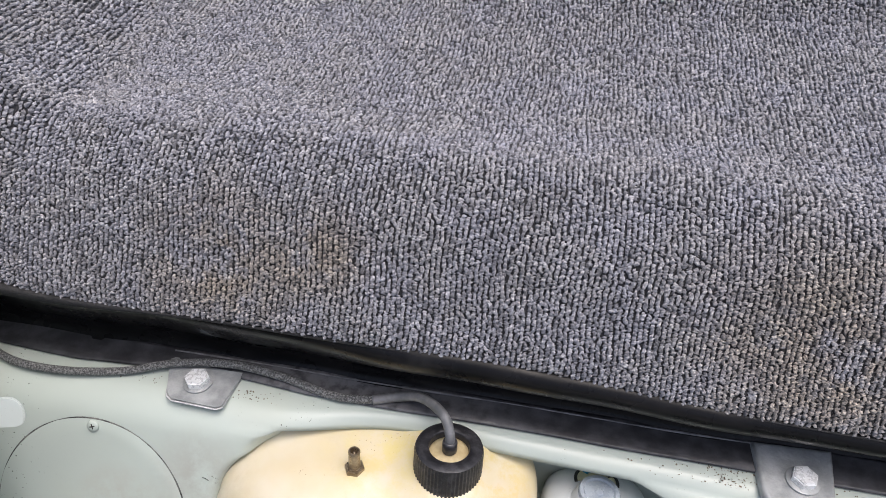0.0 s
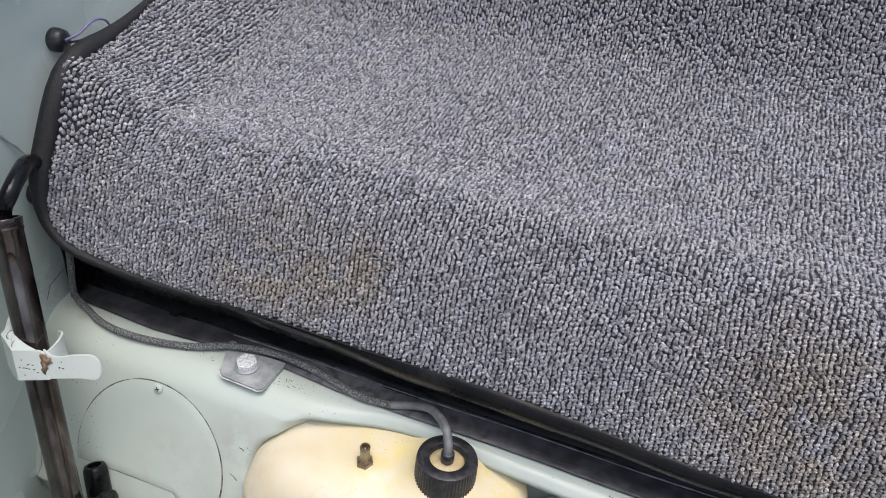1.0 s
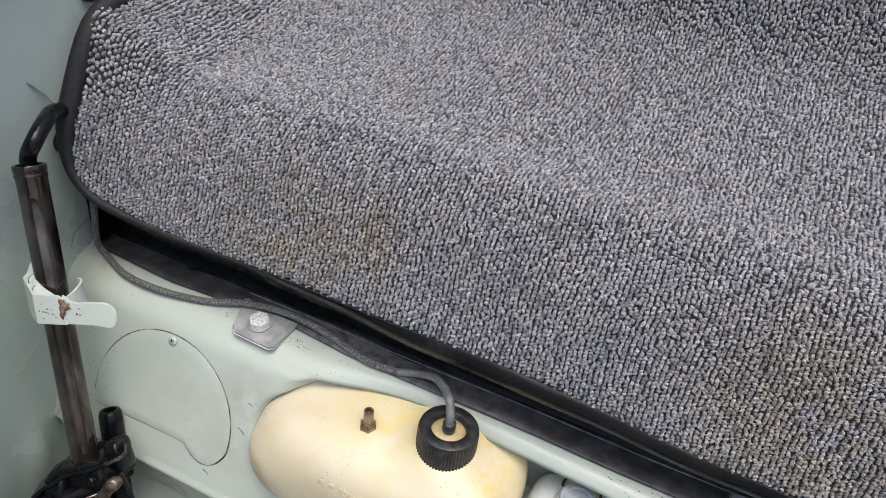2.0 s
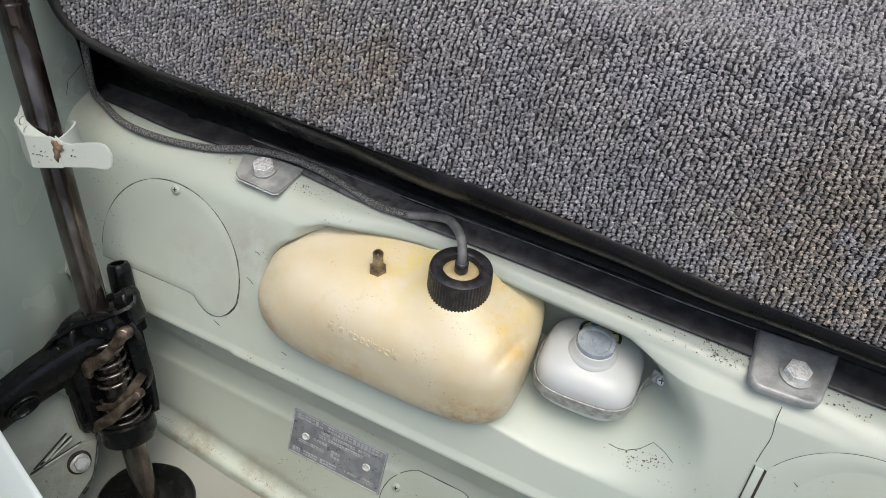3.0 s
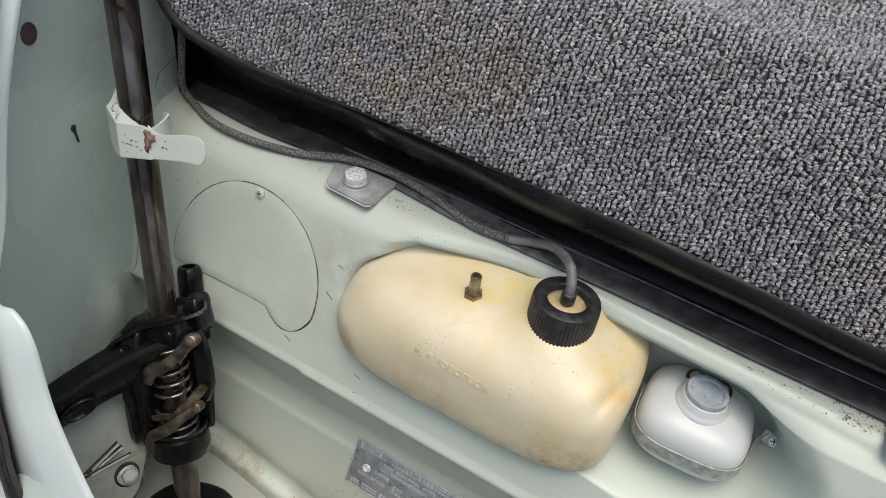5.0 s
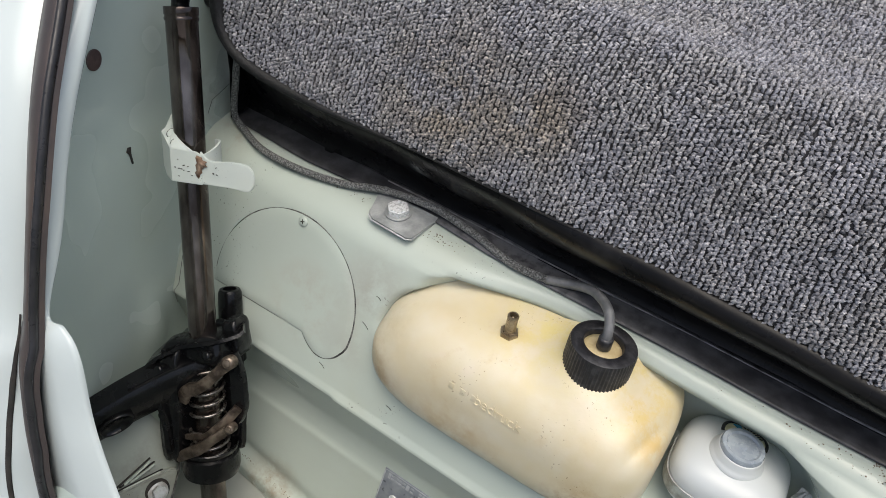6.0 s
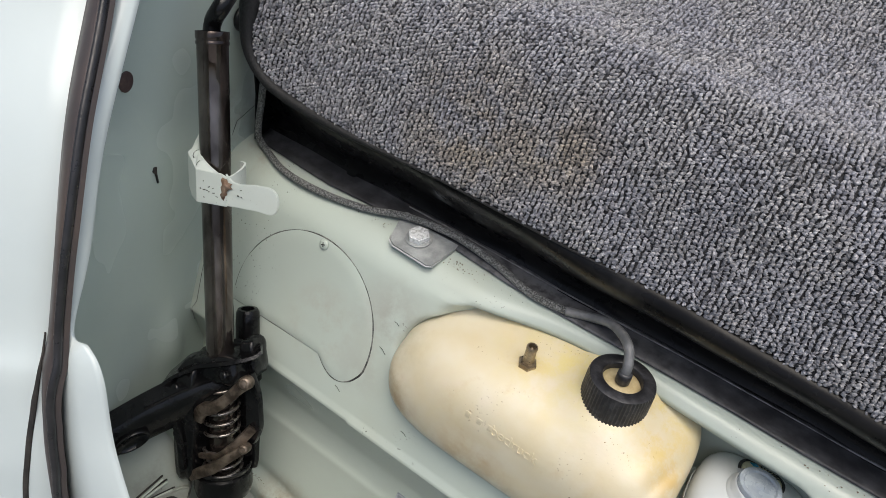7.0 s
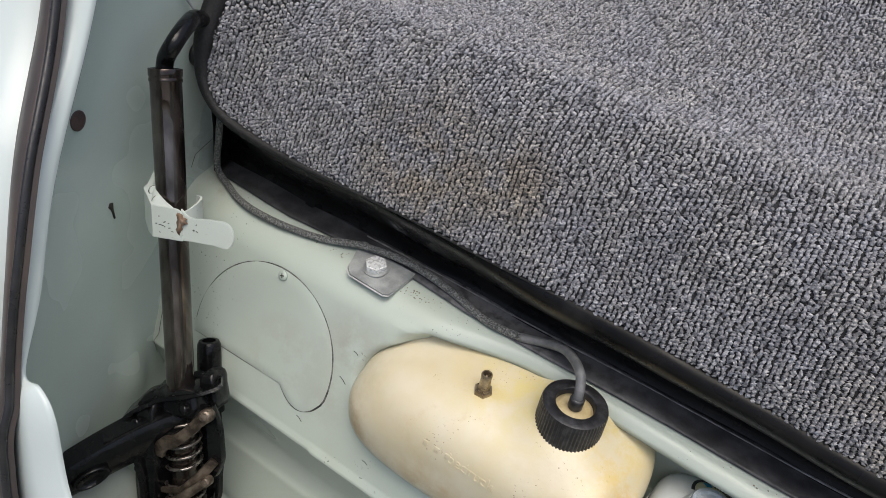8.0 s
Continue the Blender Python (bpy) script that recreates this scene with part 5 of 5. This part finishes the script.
FACE_Y = -0.0185
part("front_plate", prism_bm([(-0.0115, -0.0152), (0.0205, -0.0160), (0.0205, 0.0115), (0.0150, 0.0140), (-0.0115, 0.0157)], FACE_Y - 0.0025, FACE_Y, cl), CLAMP, clip, angle=40)
cheek_pts = [(-0.0112, FACE_Y - 0.0022, 0.0157), (-0.0292, -0.0070, 0.0270), (-0.0292, -0.0070, -0.0045), (-0.0235, -0.0110, -0.0130), (-0.0112, FACE_Y - 0.0022, -0.0152)]
bm = bmesh.new()
cv = [bm.verts.new(cl @ Vector(q)) for q in cheek_pts]
bm.faces.new((cv[0], cv[1], cv[2], cv[4]))
bm.faces.new((cv[2], cv[3], cv[4]))
thicken(part("cheek", bm, CLAMP, clip, smooth=False), 0.0016)
fold_pts = [(-0.0118, FACE_Y - 0.002, 0.0158), (0.0170, FACE_Y - 0.002, 0.0118), (0.0020, -0.0172, 0.0190), (-0.0080, -0.0135, 0.0245), (-0.0165, -0.0060, 0.0310), (-0.0240, 0.0020, 0.0350), (-0.0292, -0.0066, 0.0272)]
bm = bmesh.new()
fv = [bm.verts.new(cl @ Vector(q)) for q in fold_pts]
for k in range(1, len(fv) - 1):
    bm.faces.new((fv[0], fv[k], fv[k + 1]))
fold_ob = part("top_fold", bm, CLAMP, clip, smooth=False)
thicken(fold_ob, 0.0018)
FOLD_N = JM.to_3x3() @ (Vector(fold_pts[1]) - Vector(fold_pts[0])).cross(Vector(fold_pts[3]) - Vector(fold_pts[0]))
part("wall_flange", prism_bm([(-0.004, -0.008), (0.022, -0.008), (0.022, 0.046), (0.016, 0.050), (-0.004, 0.028)], -0.0285, -0.0235, cl, axis=0), CLAMP, clip, angle=40)
part("rear_ear", sweep_bm(spline([cl @ Vector(q) for q in ((0.0105, 0.019, 0.010), (0.0180, 0.014, 0.010), (0.0225, 0.004, 0.008), (0.0225, -0.008, 0.004), (0.0180, -0.016, 0.0))], 6), [(-0.0010, -0.015), (0.0010, -0.015), (0.0010, 0.009), (-0.0010, 0.009)], JM.to_3x3() @ Vector((0, 0, 1))), CLAMP, clip, "curved ear hugging the tube", angle=40)
tab_m = cl @ pose(0.0420, FACE_Y - 0.0010, -0.0030, 0, 0, -3)
tab_out = [(-0.023, -0.0125), (0.010, -0.0130), (0.022, -0.0148), (0.0268, -0.0140), (0.0303, -0.0108), (0.0323, -0.0060), (0.0326, -0.0005), (0.0310, 0.0050), (0.0277, 0.0088), (0.0225, 0.0106), (0.008, 0.0110), (-0.008, 0.0095), (-0.016, 0.0110), (-0.023, 0.0175)]
part("thumb_tab", prism_bm(tab_out, -0.0012, 0.0012, tab_m), CLAMP, clip, "rounded pale thumb tab with rust at its root", angle=40)
rust_out = [(-0.0030, -0.0085), (-0.0008, -0.0105), (0.0012, -0.0060), (0.0028, -0.0048), (0.0022, -0.0020), (0.0052, 0.0005), (0.0085, 0.0012), (0.0060, 0.0036), (0.0084, 0.0058), (0.0040, 0.0068), (0.0030, 0.0095), (-0.0016, 0.0110), (-0.0032, 0.0085), (-0.0018, 0.0040), (-0.0036, 0.0020), (-0.0026, -0.0030), (-0.0044, -0.0050)]
part("rust_patch", prism_bm(rust_out, FACE_Y - 0.0028, FACE_Y - 0.0020, cl @ pose(0.0185, 0, 0.000), 0), RUST_PAINT, clip, "bare rusty patch at the tab's root")
chip_rng = random.Random(8)
for k in range(14):
    u = chip_rng.uniform(-0.008, 0.013) if k < 11 else chip_rng.uniform(0.026, 0.045)
    w = chip_rng.gauss(-0.004, 0.002) if k % 3 else chip_rng.uniform(-0.01, 0.006)
    part("paint_flake", box_bm(chip_rng.uniform(0.0008, 0.0026), 0.0006, chip_rng.uniform(0.0005, 0.0012), 0, cl @ pose(u, FACE_Y - (0.0024 if k < 11 else 0.0022), w, 0, chip_rng.uniform(-30, 30), 0)), DARK, clip)
for q in ((-0.0075, -0.0170, 0.0190), (-0.0165, -0.0090, 0.0262)):
    scr_m = frame_on(cl @ Vector(q), FOLD_N if FOLD_N.z > 0 else -FOLD_N, (1, 0, 0))
    riv = part("screw", lathe_bm([(0.0046, -0.002), (0.0044, 0.0004), (0.0036, 0.0006), (0.001, 0.0006)], 24, scr_m), CLAMP, clip)
    part("screw_gap", lathe_bm([(0.0052, -0.002), (0.0052, 0.0001), (0.0046, 0.0002)], 24, scr_m), DARK, riv)

# low bracket on the wing wall with bolt and ribs
lb = thing("wall_bracket", None, "painted bracket low on the wing wall with a hexagon bolt", "bracket")
LB = frame_on((-0.326, -0.251, 0.143), (0.875, -0.095, 0.48), (0.0, -1.0, 0.0))
edge_out = [(-0.0171, -0.0016), (0.0015, 0.0178), (0.0153, 0.0288), (0.0343, 0.0327), (0.0562, 0.0368)]
back_out = [(0.075, 0.045), (0.09, -0.03), (0.05, -0.10), (-0.020, -0.085), (-0.030, -0.040)]
part("body", prism_bm(edge_out + back_out, -0.05, 0.0, LB, 0.002, 2), BRACKET_PAINT, lb, angle=50)
part("bolt_plate", prism_bm([(-0.0155, -0.0015), (0.0025, 0.0165), (0.016, 0.0272), (0.0343, 0.0310), (0.0555, 0.0350), (0.09, 0.036), (0.09, -0.036), (0.0518, -0.0262), (0.022, -0.0173), (-0.0077, -0.0084)], -0.003, 0.0050, LB, 0.0018, 2), BRACKET_PAINT, lb, angle=40)
for (x0, y0), (x1, y1), w in (((0.047, -0.0278), (0.0006, -0.0312), 0.0016), ((0.040, -0.0262), (-0.0008, -0.0245), 0.0014), ((0.0518, -0.0272), (-0.0030, -0.0112), 0.0012)):
    d = math.hypot(x1 - x0, y1 - y0)
    part("groove", box_bm(d, w, 0.0030, 0.0008, LB @ pose((x0 + x1) / 2, (y0 + y1) / 2, 0.0004, 0, 0, math.degrees(math.atan2(y1 - y0, x1 - x0)))), DARK, lb, "dark pressed groove")
    part("rib", box_bm(d * 0.7, 0.0022, 0.0050, 0.0010, LB @ pose((x0 + x1) / 2 - 0.005, (y0 + y1) / 2 + 0.0026, 0.0004, 0, 0, math.degrees(math.atan2(y1 - y0, x1 - x0)))), PAINT, lb)
part("ring_gap", lathe_bm([(0.0128, 0), (0.0131, 0.0008), (0.0105, 0.0010)], 32, LB @ pose(0.0138, 0.0022, 0.0047)), DARK, lb, "dark ring round the bolt")
bolt(lb, LB @ pose(0.0140, 0.0030, 0.0056, 14, 0, 0), 0.0072, 0.0080, 0.0105, STRAP, "dull grey hexagon bolt")
rim_line("sealant_edge", spline([(u, w, 0) for u, w in [(-0.022, -0.020)] + edge_out], 4), LB @ pose(-0.0006, 0.0008, 0.0), lb, 0.0013, False)
part("sealant_lump", lump_bm(0.010, 0.006, 0.004, LB @ pose(0.030, 0.0335, 0.0, 0, 0, 12), 2.5, 0.004, 4), DARK, lb)
part("sealant_lump", lump_bm(0.012, 0.005, 0.004, LB @ pose(0.0545, 0.0365, 0.0, 0, 0, 18), 2.5, 0.004, 7), DARK, lb)

# ---- small things on the wing wall ----
WALL_N = Vector((0.95, 0.30, 0.0))
hole = part("drain_hole", lathe_bm([(0.0090, -0.001), (0.0090, 0.0006), (0.008, 0.0009), (0.001, 0.0007)], 28, frame_on((-0.4349 + 0.0005, -0.1359, 0.5442), WALL_N, (0, 0, 1))), mottled("brown_hole", (0.05, 0.03, 0.028), (0.08, 0.05, 0.045), 90, 0.7), None)
tagged(hole, "small round brown drain hole in the wing wall", "hole")
chip = part("paint_chip", prism_bm([(-0.0010, 0.0095), (0.0008, 0.0090), (0.0014, -0.0020), (0.0040, -0.0065), (0.0012, -0.0100), (-0.0030, -0.0080), (-0.0012, -0.0020)], -0.0004, 0.0006, frame_on((-0.4388, -0.1249, 0.437), WALL_N, (0.3, -1.0, 0.0)), 0, 2), DARK, None)
tagged(chip, "dark chip in the wall's paint", "paint chip")
plug = thing("wire_plug", None, "black plug with lilac and black wires on the wing wall", "plug")
PN = Vector((0.99, 0.13, 0))
part("body", lathe_bm([(0.0120, 0), (0.0125, 0.004), (0.0110, 0.012), (0.007, 0.014)], 20, frame_on((-0.4795, 0.109, 0.6639), PN, (0, 0, 1))), CAP_BLACK, plug)
for dz, mat in ((0.004, WIRE), (-0.003, RUBBER)):
    part("wire", sweep_bm(spline([(-0.466, 0.110, 0.664 + dz * 0.3), (-0.462, 0.125, 0.663 + dz), (-0.463, 0.150, 0.664 + 2 * dz), (-0.468, 0.172, 0.655 + 2 * dz), (-0.475, 0.185, 0.640)], 6), circle_section(0.0013, 8)), mat, plug)
grommet = part("grommet", lathe_bm([(0.013, -0.001), (0.013, 0.002), (0.010, 0.005), (0.007, 0.004), (0.006, 0.0)], 28, frame_on((-0.467, 0.0225, 0.534), PN, (0, 0, 1))), RUBBER, None)
tagged(grommet, "round black rubber grommet in the wing wall", "grommet")
thin = part("thin_cable", sweep_bm(spline([(-0.466, 0.004, 0.612), (-0.463, 0.012, 0.60), (-0.459, 0.022, 0.580), (-0.452, 0.033, 0.557)], 6), circle_section(0.0014, 8)), ZINC, None)
tagged(thin, "thin grey cable beside the carpet edge", "cable")


FLOOR_CRACK = [(0.1851, -0.0606), (0.193, -0.0622), (0.2007, -0.0618), (0.2115, -0.0576), (0.2200, -0.0508), (0.2309, -0.0575), (0.2403, -0.0648)]
GRIT_AT = ((0.213, 0.011), (-0.066, 0.004))


def crack(points, r=0.00028):
    return part("sealant_crack", sweep_bm([Vector(p) for p in points], circle_section(r, 5), (0.3, -0.5, 0.8)), GAP, None)


floor_crack = [(x, y, panel_z(x, y) + 0.0002) for x, y in FLOOR_CRACK]
for pts in (floor_crack, [(-0.4615, 0.022, 0.437), (-0.4628, -0.004, 0.428), (-0.4634, -0.014, 0.411), (-0.4634, -0.012, 0.402)], [(-0.4432, -0.09, 0.290), (-0.4385, -0.1105, 0.2500), (-0.440, -0.1175, 0.243), (-0.4365, -0.119, 0.228)]):
    tagged(crack(pts), "dark hairline crack in the body sealant", "crack")

for a, b in (((-0.205, 0.318), (-0.196, 0.314)), ((-0.236, 0.262), (-0.228, 0.259)), ((-0.20, 0.345), (-0.194, 0.3435)), ((0.325, 0.345), (0.333, 0.343)), ((-0.150, 0.262), (-0.143, 0.2605))):
    scratch = part("scratch", sweep_bm([on_slope(a[0], a[1], 0.0002), on_slope((a[0] + b[0]) / 2, (a[1] + b[1]) / 2 + 0.0007, 0.0003), on_slope(b[0], b[1], 0.0002)], circle_section(0.0003, 5), (0.3, -0.5, 0.8)), DARK, None)
    tagged(scratch, "short dark scratch in the panel's paint", "scratch")

# grit along the floor joint and on the ledge
gv, gf = [], []
g_rng = random.Random(3)
for k in range(560):
    if k < 260:
        x = g_rng.choice((g_rng.uniform(-0.37, -0.12), g_rng.gauss(-0.25, 0.02), g_rng.gauss(-0.17, 0.018), g_rng.gauss(-0.33, 0.015)))
        zv = foot_z(x)
        q = g_rng.gauss(0.5, 0.22)
        y, z = low_y(zv - 0.013) - 0.004 - 0.007 * q, zv - 0.0142 - 0.0025 * q
    elif k < 350:
        x, y = g_rng.choice((g_rng.gauss(0.25, 0.03), g_rng.gauss(-0.17, 0.02), g_rng.gauss(-0.25, 0.02))), g_rng.uniform(-0.006, 0.008)
        z = 0.3982
    elif k >= 420:
        x, y, z = g_rng.choice((g_rng.gauss(0.20, 0.035), g_rng.gauss(0.245, 0.012), g_rng.gauss(0.245, 0.012), g_rng.gauss(0.345, 0.012))), g_rng.uniform(-0.012, 0.007), 0.3984
    else:
        x, y = g_rng.gauss(*GRIT_AT[0]), g_rng.gauss(*GRIT_AT[1])
        z = panel_z(x, y) + 0.0002
    r = g_rng.uniform(0.0003, 0.0009)
    b0 = len(gv)
    for q in ((1, 0, 0), (-1, 0, 0), (0, 1, 0), (0, -1, 0), (0, 0, 1), (0, 0, -1)):
        gv.append((x + q[0] * r * g_rng.uniform(0.6, 1.4), y + q[1] * r * g_rng.uniform(0.6, 1.4), z + q[2] * r * 0.7))
    for a, b_, c in ((0, 2, 4), (2, 1, 4), (1, 3, 4), (3, 0, 4), (2, 0, 5), (1, 2, 5), (3, 1, 5), (0, 3, 5)):
        gf.append((b0 + a, b0 + b_, b0 + c))
grit = mesh_object("grit", gv, gf, SEALANT, False)
tagged(grit, "brown grit scattered along the panel joints", "grit", kind="stuff")
